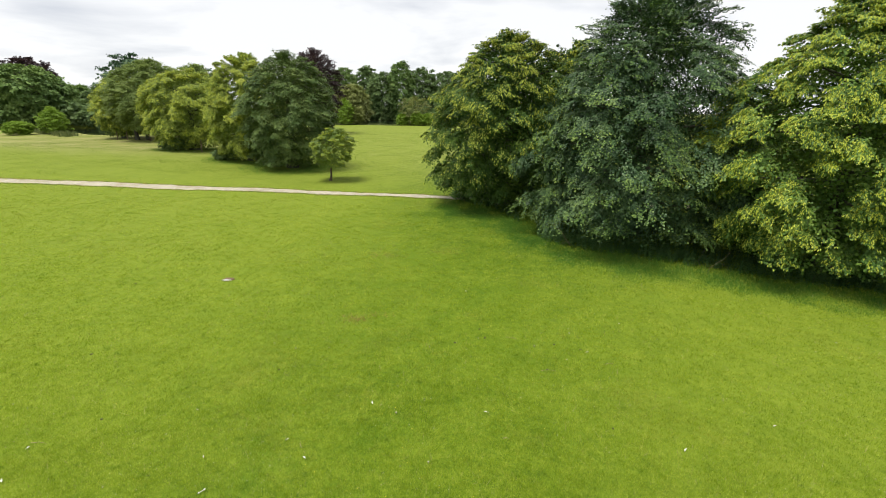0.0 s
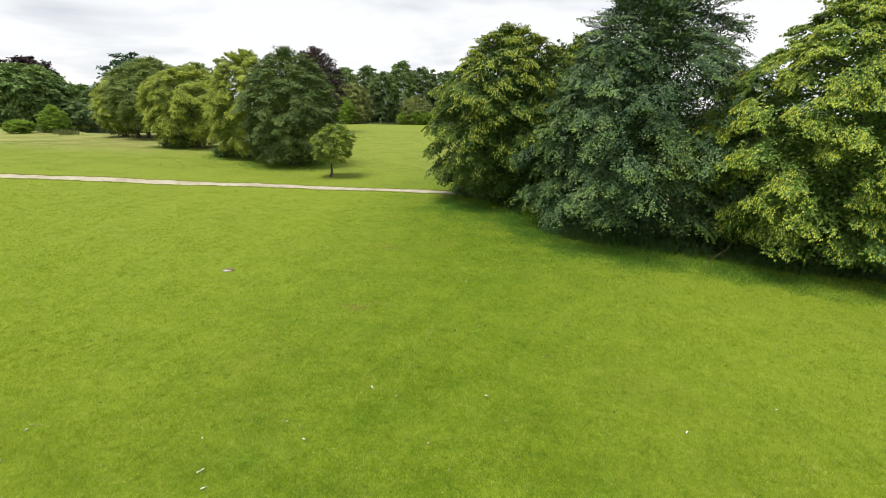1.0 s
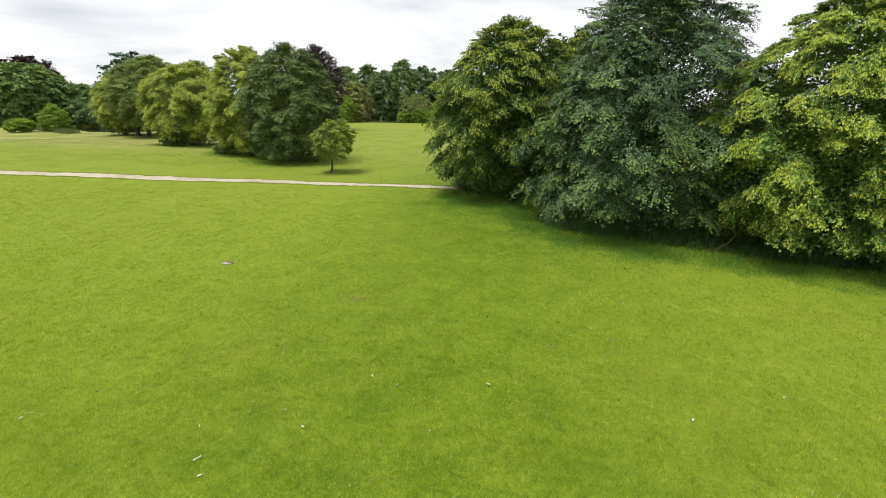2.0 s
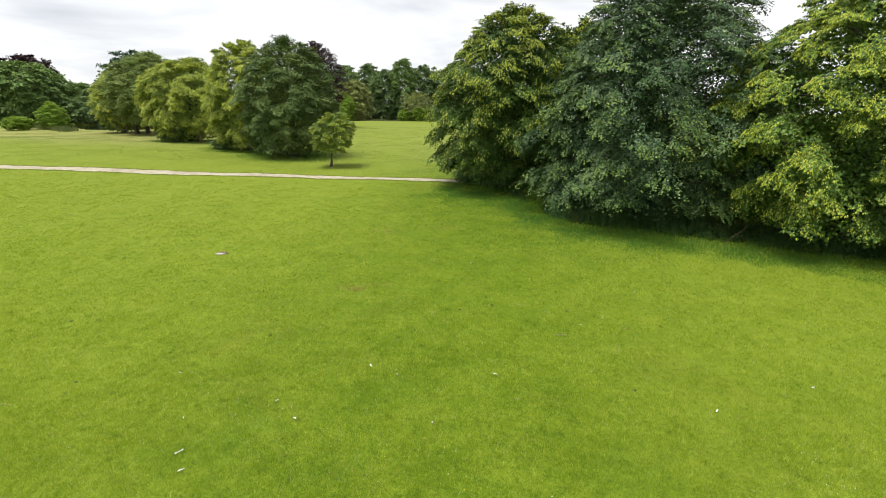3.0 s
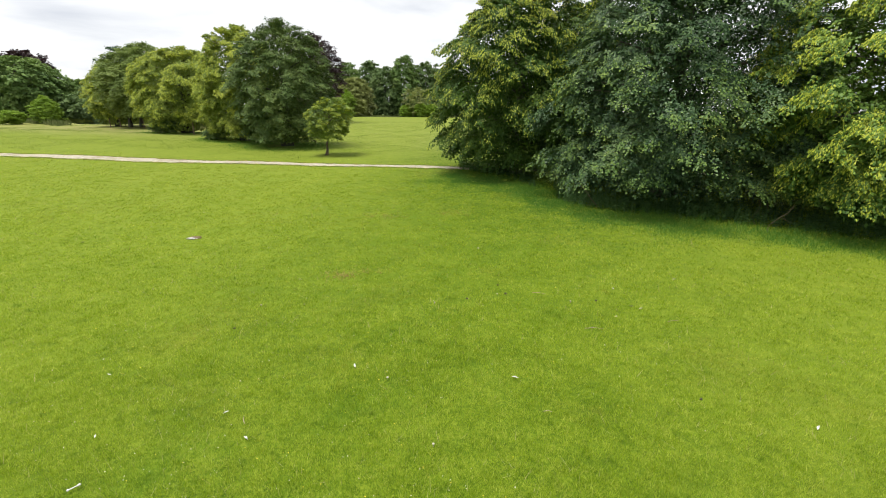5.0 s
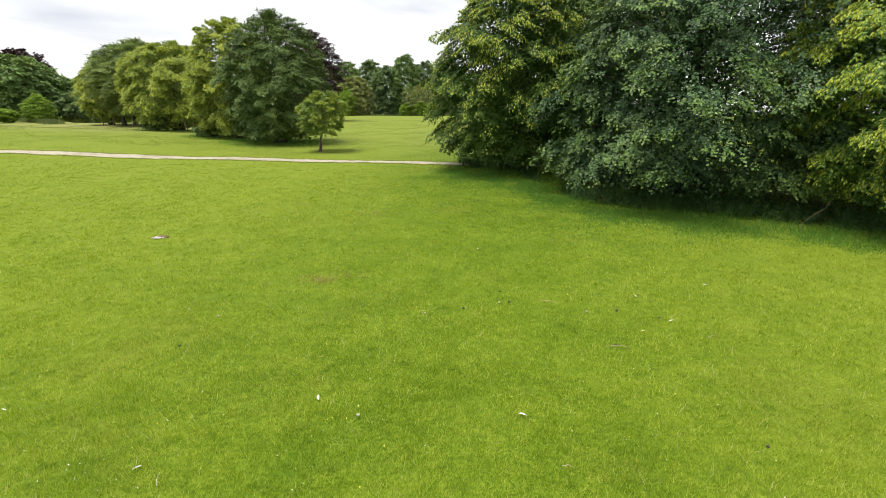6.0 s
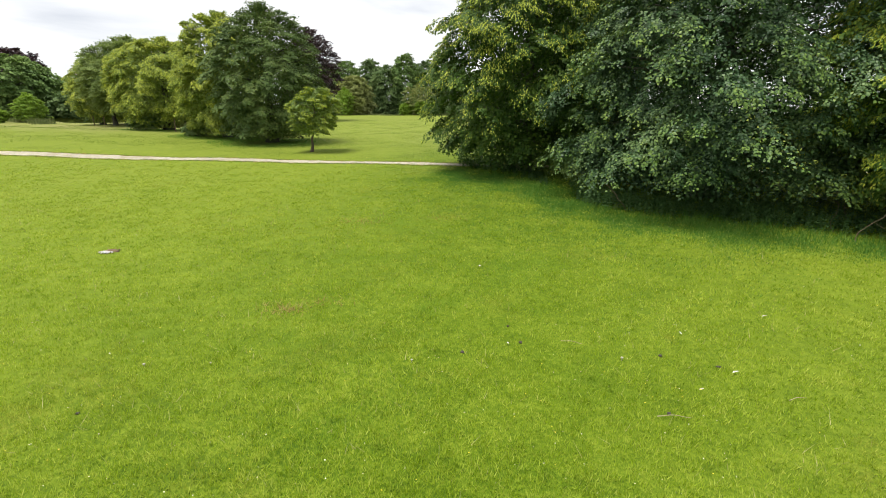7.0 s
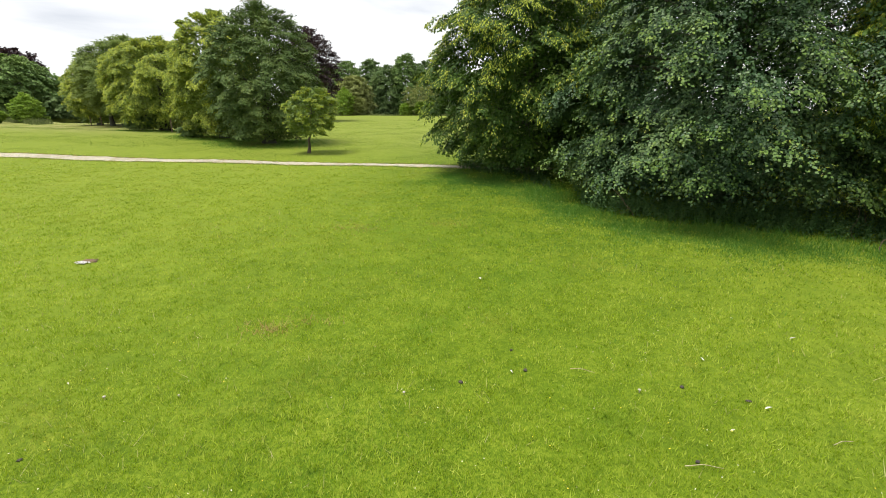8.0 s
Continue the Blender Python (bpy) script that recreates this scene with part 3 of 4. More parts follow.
tree("lime_tree", -40.4, 62.9, 10.6, 6.4, 0.9, LEAF_PALE, "broad yellow-green lime tree with low skirt", seed=23, profile=DOME, boughs=130, sprays=22, leaves=22, leaf=0.18, length=0.8, droop=0.85, hang=0.5, core=9000, bracts=36000, bark=BARK_DARK, plate=1.05, trunk_r=0.5, hem=0.35)
tree("ash_tree", -57.8, 79.6, 13.2, 7.6, 1.9, LEAF_ASH, "grey-green tree on several slim stems", seed=24, profile=DOME, boughs=150, sprays=20, leaves=22, leaf=0.22, length=1.2, droop=0.5, core=7000, trunk_r=0.28, bark=BARK_DARK, stems=((0, 0), (2.2, -0.6), (-2.4, 0.4), (3.6, 0.8), (-4.0, -0.2)), plate=1.2, hem=1.7)
tree("lime_tree", -66.3, 82.0, 11.2, 5.0, 1.0, LEAF_PALE, "yellowish lime tree behind a grey-green one", seed=25, boughs=80, sprays=16, leaves=16, leaf=0.26, length=0.9, droop=0.8, core=4000, bracts=9000, plate=1.0)
tree("ash_tree", -56.0, 89.5, 13.0, 6.6, 2.0, LEAF_ASH, "green tree behind the front row", seed=28, profile=DOME, boughs=70, sprays=14, leaves=16, leaf=0.34, length=1.2, droop=0.5, core=4000, plate=1.3)
tree("copper_beech_tree", -36.4, 99.0, 16.6, 6.4, 3.5, LEAF_COPPER, "dark purple copper beech with feathery top", seed=26, profile=DOME, boughs=110, sprays=14, leaves=18, leaf=0.30, length=1.8, arch=0.6, droop=0.25, rise=0.35, core=4500, bark=BARK_DARK, plate=1.1, lobes=0.16, reach=0.25)
tree("sapling_tree", -14.45, 43.2, 4.75, 2.2, 1.35, LEAF_SAPLING, "young tree with open round crown on a thin leaning stem", "young tree", seed=27, profile=ROUND, boughs=52, sprays=12, leaves=26, leaf=0.115, length=0.5, droop=0.5, core=1200, trunk_r=0.10, bark=BARK_BROWN, lean=(0.14, 0), limbs=8, plate=0.5, bracts=5000, hem=1.3, skirt=0.0)

# far trees
far = dict(sprays=12, leaves=11, core=3000, leaf=0.64, length=0.9, droop=0.9, plate=1.6, deep=(0.35, 0.9), reach=0.16, hem=0.3)
tree("oak_tree", -121.5, 118.0, 15.8, 10.5, 1.0, LEAF_FAR, "large spreading green tree by the lake", seed=31, profile=ROUND, boughs=150, **far)
tree("copper_beech_tree", -132.0, 129.5, 17.0, 9.0, 2.0, LEAF_COPPER, "purple copper beech showing above a green tree", seed=32, profile=ROUND, boughs=90, **far)
tree("pine_tree", -104.0, 134.5, 18.6, 7.2, 6.5, LEAF_PINE, "dark flat-topped pine above the trees", seed=33, profile=((0, .7), (.4, 1), (.7, .9), (.9, .6), (1, .2)), boughs=30, bark=BARK, arch=0.4, lobes=0.3, **far)
tree("pine_tree", -90.3, 144.0, 18.0, 8.0, 7.0, LEAF_PINE, "dark wide pine top behind the row", seed=34, profile=((0, .7), (.4, 1), (.7, .9), (.9, .6), (1, .2)), boughs=30, arch=0.4, lobes=0.3, **far)
for i, (x, y, h, r, prof, mat) in enumerate((
        (-133.0, 147.0, 10.5, 7, ROUND, LEAF_FAR), (-122.0, 146.0, 11.0, 7, ROUND, LEAF_FAR), (-112.0, 140.0, 13.0, 7, ROUND, LEAF_FAR), (-148.0, 140.0, 11.0, 8, ROUND, LEAF_FAR), (-99.0, 128.0, 11.0, 7.5, ROUND, LEAF_FAR),
        (-70.0, 196.0, 19.0, 9, ROUND, LEAF_FAR), (-61.0, 194.0, 19.5, 8, ROUND, LEAF_FAR), (-53.0, 201.0, 21.0, 6.8, ROUND, LEAF_FAR), (-45.5, 196.0, 18.0, 7.5, ROUND, LEAF_FAR),
        (-38.0, 196.0, 22.0, 7.0, ROUND, LEAF_FAR), (-30.5, 203.0, 20.5, 7.5, ROUND, LEAF_FAR), (-21.0, 204.0, 19.0, 8.5, ROUND, LEAF_FAR), (-10.0, 206.0, 17.0, 8.5, ROUND, LEAF_FAR), (2.0, 207.0, 17.0, 8.5, ROUND, LEAF_FAR),
        (-82.0, 198.0, 17.0, 8.5, ROUND, LEAF_FAR), (-49.7, 168.0, 14.0, 6.8, ROUND, LEAF_WILLOW))):
    x, y, h = (x * 1.06, y + 12, h * 1.06) if y > 190 else (x, y, h)
    tree("woodland_tree", x, y, h, r, 2.0 if y > 190 else 0.4, LEAF_DEEP if mat is LEAF_FAR and i % 3 != 0 else mat, "deep green mature tree of the lakeside wood" if mat is LEAF_FAR else "pale olive tree in front of the lakeside wood", seed=40 + i, profile=prof, boughs=72, lobes=0.13, group="lakeside wood", **far)


# ---- shrubs on the banks ----
def bush(x, y, height, radius, mat, label, seed, profile=ROUND, leaf=0.26):
    return tree("bush", x, y, height, radius, 0.1, mat, label, "bush", seed=seed, profile=profile, boughs=50, sprays=12, leaves=14, leaf=leaf, length=0.6, droop=0.4, rise=0.55, arch=0.6, core=900, trunk_r=0.08, limbs=3, plate=0.6, hem=0.05)


bush(-40.4, 130.5, 6.9, 3.2, LEAF_BUSH, "bright green bush on the lake bank", 61, OVAL)
bush(-38.0, 132.3, 4.8, 2.8, LEAF_WILLOW, "olive bush on the lake bank", 62)
bush(-22.0, 134.6, 7.8, 4.8, LEAF_WILLOW, "olive willow bush on the lake bank", 63)
bush(-24.8, 131.8, 3.0, 2.0, LEAF_BUSH, "small bright green bush on the bank", 64)
bush(-21.0, 131.4, 3.6, 1.9, LEAF_BUSH, "small bright green bush on the bank", 65)
bush(-18.0, 131.6, 3.2, 2.2, LEAF_BUSH, "small bright green bush on the bank", 68)
bush(-86.5, 88.6, 5.2, 3.2, LEAF_BUSH, "conical green bush on the bank", 66, OVAL)
bush(-90.0, 84.5, 2.5, 2.6, LEAF_BUSH, "low bright green bush on the bank", 67)
tree("bush", -41.8, 60.6, 1.5, 2.0, 0.05, LEAF_DEEP, "low dark shrub growing under a lime tree", "bush", seed=69, profile=ROUND, boughs=40, sprays=10, leaves=14, leaf=0.17, length=0.5, core=700, trunk_r=0.05, limbs=3, plate=0.55, hem=0.05)
tree("bush", -30.8, 53.6, 1.1, 1.5, 0.05, LEAF_DEEP, "low dark shrub growing under a lime tree", "bush", seed=70, profile=ROUND, boughs=36, sprays=10, leaves=14, leaf=0.15, length=0.4, core=500, trunk_r=0.05, limbs=3, plate=0.45, hem=0.05)
for i in range(14):
    tree("bush", -92.0 + 7.6 * i, 209.0 + 1.5 * math.sin(i * 2.1), 4.2 + 0.9 * math.sin(i * 1.7), 6.0, 0.0, LEAF_DEEP, "dark shrub under the lakeside wood", "bush", seed=160 + i, profile=ROUND, boughs=30, sprays=8, leaves=12,
         leaf=0.7, length=1.0, core=900, trunk_r=0.12, limbs=3, plate=1.4, hem=0.05, group="wood shrubs")
for i in range(9):
    tree("bush", -142.0 + 8.2 * i, 120.5 + 1.5 * math.sin(i * 2.3), 5.5 + 1.2 * math.sin(i * 1.9), 6.5, 0.0, LEAF_DEEP, "dark shrub on the far bank of the pool", "bush", seed=180 + i, profile=ROUND, boughs=36, sprays=9, leaves=13,
         leaf=0.5, length=1.0, core=900, trunk_r=0.12, limbs=3, plate=1.3, hem=0.05, group="wood shrubs")


# ---- grass and small plants ----
def lattice(seed, size, x, y, cell):
    """Smooth random values on a lattice of that cell, 0 to 1."""
    g = np.random.default_rng(seed).uniform(0, 1, (size, size))
    u, v = x / cell + size / 2, y / cell + size / 2
    i, j = np.floor(u).astype(int) % (size - 1), np.floor(v).astype(int) % (size - 1)
    f, h = u - np.floor(u), v - np.floor(v)
    f, h = f * f * (3 - 2 * f), h * h * (3 - 2 * h)
    return (g[i, j] * (1 - f) + g[i + 1, j] * f) * (1 - h) + (g[i, j + 1] * (1 - f) + g[i + 1, j + 1] * f) * h


def spread_over(rng, count, near=6.6, far_y=36.0):
    """Places on the field ahead, thinning out with distance."""
    y = np.exp(rng.uniform(math.log(near + 5), math.log(far_y + 5), count)) - 5
    x = 0.8 - 0.1 * y + rng.uniform(-1, 1, count) * ((y + 1) * 1.1 + 2.2)
    return x, y


def pasture_blades():
    """Turf: blades in small tufts that splay outwards, finer and denser where the field is seen from close by, coarser far off."""
    rng = np.random.default_rng(71)
    grid = np.linspace(4.6, 42.0, 400)
    away = np.maximum(grid - 6.0, 0) ** 2 + 14.0 + 14.0 * (1 - step(grid, 4.6, 9.0))
    share = np.cumsum(((grid + 1) * 1.08 + 2.2) / away)
    tufts, each = 160000, 6
    y = np.interp(rng.uniform(0, 1, tufts), (share - share[0]) / (share[-1] - share[0]), grid)
    x = 0.8 - 0.1 * y + rng.uniform(-1, 1, tufts) * ((y + 1) * 1.08 + 2.2)
    d = lattice(72, 160, x, y, 0.55) * 0.6 + lattice(73, 160, x, y, 1.7) * 0.4
    edge = np.abs(x - 0.8 + 0.1 * y) / ((y + 1) * 1.08 + 2.2)
    fade = (1 - step(y, 30, 42)) * (1 - step(edge, 0.92, 1.0))
    keep = rng.uniform(0, 1, tufts) < (0.62 + 0.55 * d) * fade
    x, y, d = np.repeat(x[keep], each), np.repeat(y[keep], each), np.repeat(d[keep], each)
    n = len(x)
    far = np.sqrt((y - 6.0) ** 2 + 14.0)
    turn, spot = rng.uniform(0, math.tau, n), rng.uniform(0, 1, n) ** 0.5
    wide = 0.035 + 0.006 * far
    ox, oy = np.cos(turn) * spot * wide, np.sin(turn) * spot * wide
    h = (0.034 + 0.026 * d) * rng.uniform(0.6, 1.45, n)
    base = np.stack((x + ox, y + oy, ground_z(x, y) - 0.008), axis=1)
    lean = np.stack((ox, oy), axis=1) / wide[:, None] * (0.35 * h)[:, None] + rng.normal(0, 0.42, (n, 2)) * h[:, None]
    tip = base + np.concatenate((lean, (h + 0.008)[:, None]), axis=1)
    w = 0.0018 * far * rng.uniform(0.6, 1.4, n)
    tagged(new("grass", blades_mesh("grass", base, tip, w, BLADE)), "short tufted green grass blades of the pasture", "grass", kind="stuff")
    # pale dry stalks standing out of the turf
    m = 9000
    y = np.interp(rng.uniform(0, 1, m), (share - share[0]) / (share[-1] - share[0]), grid)
    x = 0.8 - 0.1 * y + rng.uniform(-1, 1, m) * ((y + 1) * 1.08 + 2.2)
    keep = (lattice(74, 160, x, y, 1.2) + rng.normal(0, 0.2, m) > 0.5) & (y < 27)
    x, y = x[keep], y[keep]
    m = len(x)
    h = rng.uniform(0.06, 0.17, m)
    base = np.stack((x, y, ground_z(x, y)), axis=1)
    tip = base + np.concatenate((rng.normal(0, 0.55, (m, 2)) * h[:, None], h[:, None]), axis=1)
    w = 0.0011 * np.sqrt((y - 6.0) ** 2 + 14.0)
    tagged(new("dry_stalks", blades_mesh("dry_stalks", base, tip, w, PALE_STALK)), "thin pale seed stalks among the turf", "grass", kind="stuff")


pasture_blades()


BELT_X = np.array((-3.2, -1.8, 0.6, 2.0, 2.8, 6.0, 9.2, 11.9, 14.8, 21.0))
BELT_Y = np.array((34.5, 32.8, 31.0, 28.0, 25.6, 23.4, 21.9, 20.9, 19.6, 18.0))


def long_grass():
    """Uncut grass along the edge of the shade under the near trees."""
    rng = np.random.default_rng(81)
    n = 55000
    u = rng.uniform(0, 1, n)
    arc = np.concatenate(([0], np.cumsum(np.hypot(np.diff(BELT_X), np.diff(BELT_Y)))))
    x = np.interp(u * arc[-1], arc, BELT_X)
    y = np.interp(u * arc[-1], arc, BELT_Y)
    depth = rng.gamma(2.0, 0.65, n) - 0.9 + 1.1 * (lattice(82, 80, x, y, 0.9) - 0.5)
    x, y = x + depth * 0.55 + rng.normal(0, 0.25, n), y + depth * 0.85 + rng.normal(0, 0.25, n)
    h = (0.07 + 0.24 * lattice(83, 160, x, y, 0.7)) * np.clip(0.45 + 0.4 * depth, 0.3, 1.2) * rng.uniform(0.5, 1.3, n)
    base = np.stack((x, y, ground_z(x, y) - 0.01), axis=1)
    tip = base + np.concatenate((rng.normal(0, 0.5, (n, 2)) * h[:, None], h[:, None]), axis=1)
    tagged(new("long_grass", blades_mesh("long_grass", base, tip, rng.uniform(0.012, 0.024, n), LONG_BLADE)), "longer uncut grass along the shade of the trees", "grass", kind="stuff")


def dark_edge():
    """Shorter but darker grass on the open side of the long grass."""
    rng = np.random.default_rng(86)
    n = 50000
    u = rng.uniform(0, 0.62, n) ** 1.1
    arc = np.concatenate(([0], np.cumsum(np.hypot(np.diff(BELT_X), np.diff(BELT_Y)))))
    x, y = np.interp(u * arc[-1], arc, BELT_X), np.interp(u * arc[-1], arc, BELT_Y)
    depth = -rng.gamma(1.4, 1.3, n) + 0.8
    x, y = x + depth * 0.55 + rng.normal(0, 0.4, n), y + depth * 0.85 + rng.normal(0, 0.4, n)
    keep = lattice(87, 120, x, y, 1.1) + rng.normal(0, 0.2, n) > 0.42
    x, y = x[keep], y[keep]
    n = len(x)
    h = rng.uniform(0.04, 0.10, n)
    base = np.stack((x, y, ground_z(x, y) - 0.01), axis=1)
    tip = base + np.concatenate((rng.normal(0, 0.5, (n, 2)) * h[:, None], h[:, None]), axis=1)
    tagged(new("dark_grass", blades_mesh("dark_grass", base, tip, rng.uniform(0.012, 0.022, n), LONG_BLADE)), "short dark green grass beside the long grass", "grass", kind="stuff")


def far_tufts():
    """Tufts that the animals left standing in the field beyond the track."""
    rng = np.random.default_rng(88)
    n = 90000
    y = np.exp(rng.uniform(math.log(39), math.log(105), n))
    x = rng.uniform(-1.15, 0.12, n) * y
    road, half = track_line(x)
    keep = (lattice(89, 200, x, y, 1.6) * 0.6 + lattice(90, 200, x, y, 4.5) * 0.4 + rng.normal(0, 0.10, n) > 0.52) & (y > road + half + 0.2) & (x + 0.25 * (y - 90) > -86)
    x, y = x[keep], y[keep]
    n = len(x)
    h = rng.uniform(0.05, 0.15, n)
    base = np.stack((x, y, ground_z(x, y) - 0.01), axis=1)
    tip = base + np.concatenate((rng.normal(0, 0.5, (n, 2)) * h[:, None], h[:, None]), axis=1)
    tagged(new("grass_tufts", blades_mesh("grass_tufts", base, tip, rng.uniform(0.02, 0.05, n) * (y / 60), TUFT_BLADE)), "ungrazed tufts standing in the far field", "grass", kind="stuff")


def leafy_stalks(name, places, heights, pairs, leaf, material, label, seed):
    """Upright plants: opposite pairs of drooping leaves up each stalk, and the stalks themselves."""
    rng = np.random.default_rng(seed)
    n = len(places)
    base = np.repeat(places, pairs * 2, axis=0)
    level = np.tile(np.repeat(np.linspace(0.25, 1.0, pairs), 2), n)
    h = np.repeat(heights, pairs * 2)
    turn = np.repeat(rng.uniform(0, math.tau, n), pairs * 2) + level * 9 + np.tile((0, math.pi), n * pairs)
    out = np.stack((np.cos(turn), np.sin(turn), 0 * turn), axis=1)
    at = base + UP * (level * h)[:, None] + rng.normal(0, 0.02, base.shape)
    size = leaf * (1.25 - 0.7 * level) * rng.uniform(0.8, 1.3, len(at))
    way = out - UP * 0.35 + rng.normal(0, 0.2, at.shape)
    leaves = leaves_mesh(name, at, way, UP + out * 0.3 + rng.normal(0, 0.2, at.shape), size, size * 0.55, material)
    ob = tagged(new(name, leaves), label, "plant", kind="stuff")
    stalk = blades_mesh("stalk", places, places + UP * heights[:, None], np.full(n, 0.02), material)
    child("stalk", stalk, ob)
    return ob


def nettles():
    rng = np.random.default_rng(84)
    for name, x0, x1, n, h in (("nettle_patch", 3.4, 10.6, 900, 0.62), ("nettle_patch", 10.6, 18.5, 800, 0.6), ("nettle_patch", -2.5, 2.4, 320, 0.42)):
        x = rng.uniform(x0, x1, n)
        # the gamma tail adds unseen rows deep under the crowns to block light there
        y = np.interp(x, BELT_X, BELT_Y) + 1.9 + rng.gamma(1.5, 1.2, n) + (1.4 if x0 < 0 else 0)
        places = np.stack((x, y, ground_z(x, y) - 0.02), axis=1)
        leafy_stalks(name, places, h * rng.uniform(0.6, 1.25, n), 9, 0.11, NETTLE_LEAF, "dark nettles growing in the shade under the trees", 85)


def blob_mesh(name, material, rng, rx, ry, rz, rough=0.18):
    """A small uneven lump, resting on z = 0."""
    bm = bmesh.new()
    bmesh.ops.create_icosphere(bm, subdivisions=2, radius=1)
    for v in bm.verts:
        d = v.co.copy()
        k = 1 + rough * noise.noise(d * 1.7 + Vector((rng.uniform(0, 9), 0, 0)) * 0 + Vector((rx * 90, ry * 70, 0))) * 2
        v.co = Vector((d.x * rx * k, d.y * ry * k, max(-0.3, d.z) * rz * k + rz * 0.3))
    me = bpy.data.meshes.new(name)
    bm.to_mesh(me)
    bm.free()
    me.polygons.foreach_set("use_smooth", np.ones(len(me.polygons), dtype=bool))
    me.materials.append(material)
    return me


def feather(x, y, size, turn):
    """A moulted white feather: a curved vane on a thin quill."""
    ob = new("feather")
    ob.matrix_world = pose(x, y, float(ground_z(x, y)) + 0.045, 0, 12, turn)
    s = np.linspace(0, 1, 7)
    w = size * 0.17 * np.sin(math.pi * np.clip(s * 0.9 + 0.1, 0, 1)) ** 0.7
    mid = np.stack((size * (s - 0.5), size * 0.22 * (s - 0.5) ** 2, size * 0.12 * np.sin(math.pi * s)), axis=1)
    rows = np.stack((mid + np.stack((0 * s, w, -0.3 * w), 1), mid, mid - np.stack((0 * s, w, 0.3 * w), 1)), axis=1)
    i, j = np.meshgrid(np.arange(6), np.arange(2), indexing="ij")
    a = i * 3 + j
    child("vane", quad_mesh("vane", rows.reshape(-1, 3), 4, np.stack((a, a + 1, a + 4, a + 3), -1).reshape(-1, 4), FEATHER, True), ob)
    quill = np.concatenate(([mid[0] - (size * 0.25, 0, 0.01)], mid[:5] + (0, 0, 0.003)))
    child("quill", tube_mesh("quill", quill, np.linspace(0.004, 0.0015, 6), FEATHER, 5), ob)
    tagged(ob, "white moulted feather lying on the grass", "feather", "feathers on the pasture")


def stem(x, y, length, turn, thick=0.006):
    s = np.linspace(-0.5, 0.5, 7)
    line = np.stack((length * s, 0.03 * length * np.cos(s * 5), 0.05 + 0.008 * np.cos(s * 7)), axis=1)
    ob = new("dry_stem", tube_mesh("dry_stem", line, np.linspace(thick, thick * 0.5, 7), STRAW, 6))
    ob.matrix_world = pose(x, y, float(ground_z(x, y)), 0, 0, turn)
    tagged(ob, "dry straw-coloured stem lying on the grass", "stem", "dry stems on the pasture")


def dung(x, y, size, turn, rng):
    ob = new("dung", blob_mesh("dung", DUNG, rng, size, size * 0.7, size * 0.45, 0.3))
    ob.matrix_world = pose(x, y, float(ground_z(x, y)) + 0.01, 0, 0, turn)
    tagged(ob, "dark dried sheep dropping in the grass", "dung", "droppings on the pasture")


def mushroom(x, y, size, rng):
    ob = new("mushroom")
    ob.matrix_world = pose(x, y, float(ground_z(x, y)), 0, 0, rng.uniform(0, 360))
    cap = child("cap", blob_mesh("cap", STONE, rng, size, size, size * 0.6, 0.06), ob)
    cap.location = (0, 0, 0.045)
    child("stalk", tube_mesh("stalk", [(0, 0, -0.01), (0, 0, 0.03), (0, 0, 0.055)], (size * 0.3, size * 0.25, size * 0.28), STONE, 8), ob)
    tagged(ob, "small pale field mushroom in the grass", "mushroom", "mushrooms on the pasture")


def bone(x, y, turn):
    """A pale knuckled piece of bone."""
    s = np.linspace(-0.065, 0.065, 11)
    r = 0.008 + 0.011 * np.exp(-((np.abs(s) - 0.056) / 0.013) ** 2)
    ob = new("bone", tube_mesh("bone", np.stack((s, 0.05 * np.sin(s * 9), 0.05 + 0 * s), axis=1), r, FEATHER, 10, 0.06, 3))
    ob.matrix_world = pose(x, y, float(ground_z(x, y)), 0, 0, turn)
    tagged(ob, "bleached white bone lying in the grass", "bone")


def small_things():
    rng = np.random.default_rng(91)
    for x, y in ((-0.27, 19.07), (-2.14, 10.68), (-5.3, 8.32), (-9.44, 8.22), (-3.1, 8.53), (-3.71, 9.08), (-9.02, 7.23), (7.83, 11.08), (12.36, 16.05), (-20.3, 18.1), (-19.4, 17.2), (-6.49, 9.96),
                 (0.43, 14.73), (3.51, 15.49), (3.87, 14.21), (3.19, 13.64), (5.39, 16.51), (0.78, 10.66), (-4.43, 6.95), (5.31, 9.88), (-6.18, 13.66)):
        feather(x, y, 0.17 if y > 18.5 else rng.uniform(0.05, 0.11), rng.uniform(0, 360))
    for x, y, length, turn in ((-9.34, 8.38, 0.36, 5), (1.28, 9.72, 0.13, 3), (1.52, 14.88, 0.36, -12), (2.56, 12.9, 0.42, 2), (-3.34, 8.92, 0.22, 120), (4.42, 13.58, 0.3, 20)):
        stem(x, y, length, turn)
    for x, y in ((-11.47, 12.26), (-8.65, 9.38), (3.86, 10.48), (0.44, 15.49), (0.65, 14.83), (-0.32, 14.37), (2.91, 14.63), (3.71, 14.39), (2.54, 13.01), (-5.32, 12.12), (-14.56, 18.11)):
        dung(x, y, rng.uniform(0.03, 0.045), rng.uniform(0, 360), rng)
    for x, y in ((-4.3, 13.55), (-5.34, 13.39), (-0.4, 8.72), (-1.44, 10.34), (2.25, 14.41), (-1.1, 13.96)):
        mushroom(x, y, rng.uniform(0.016, 0.028), rng)
    bone(-4.74, 7.37, 35)


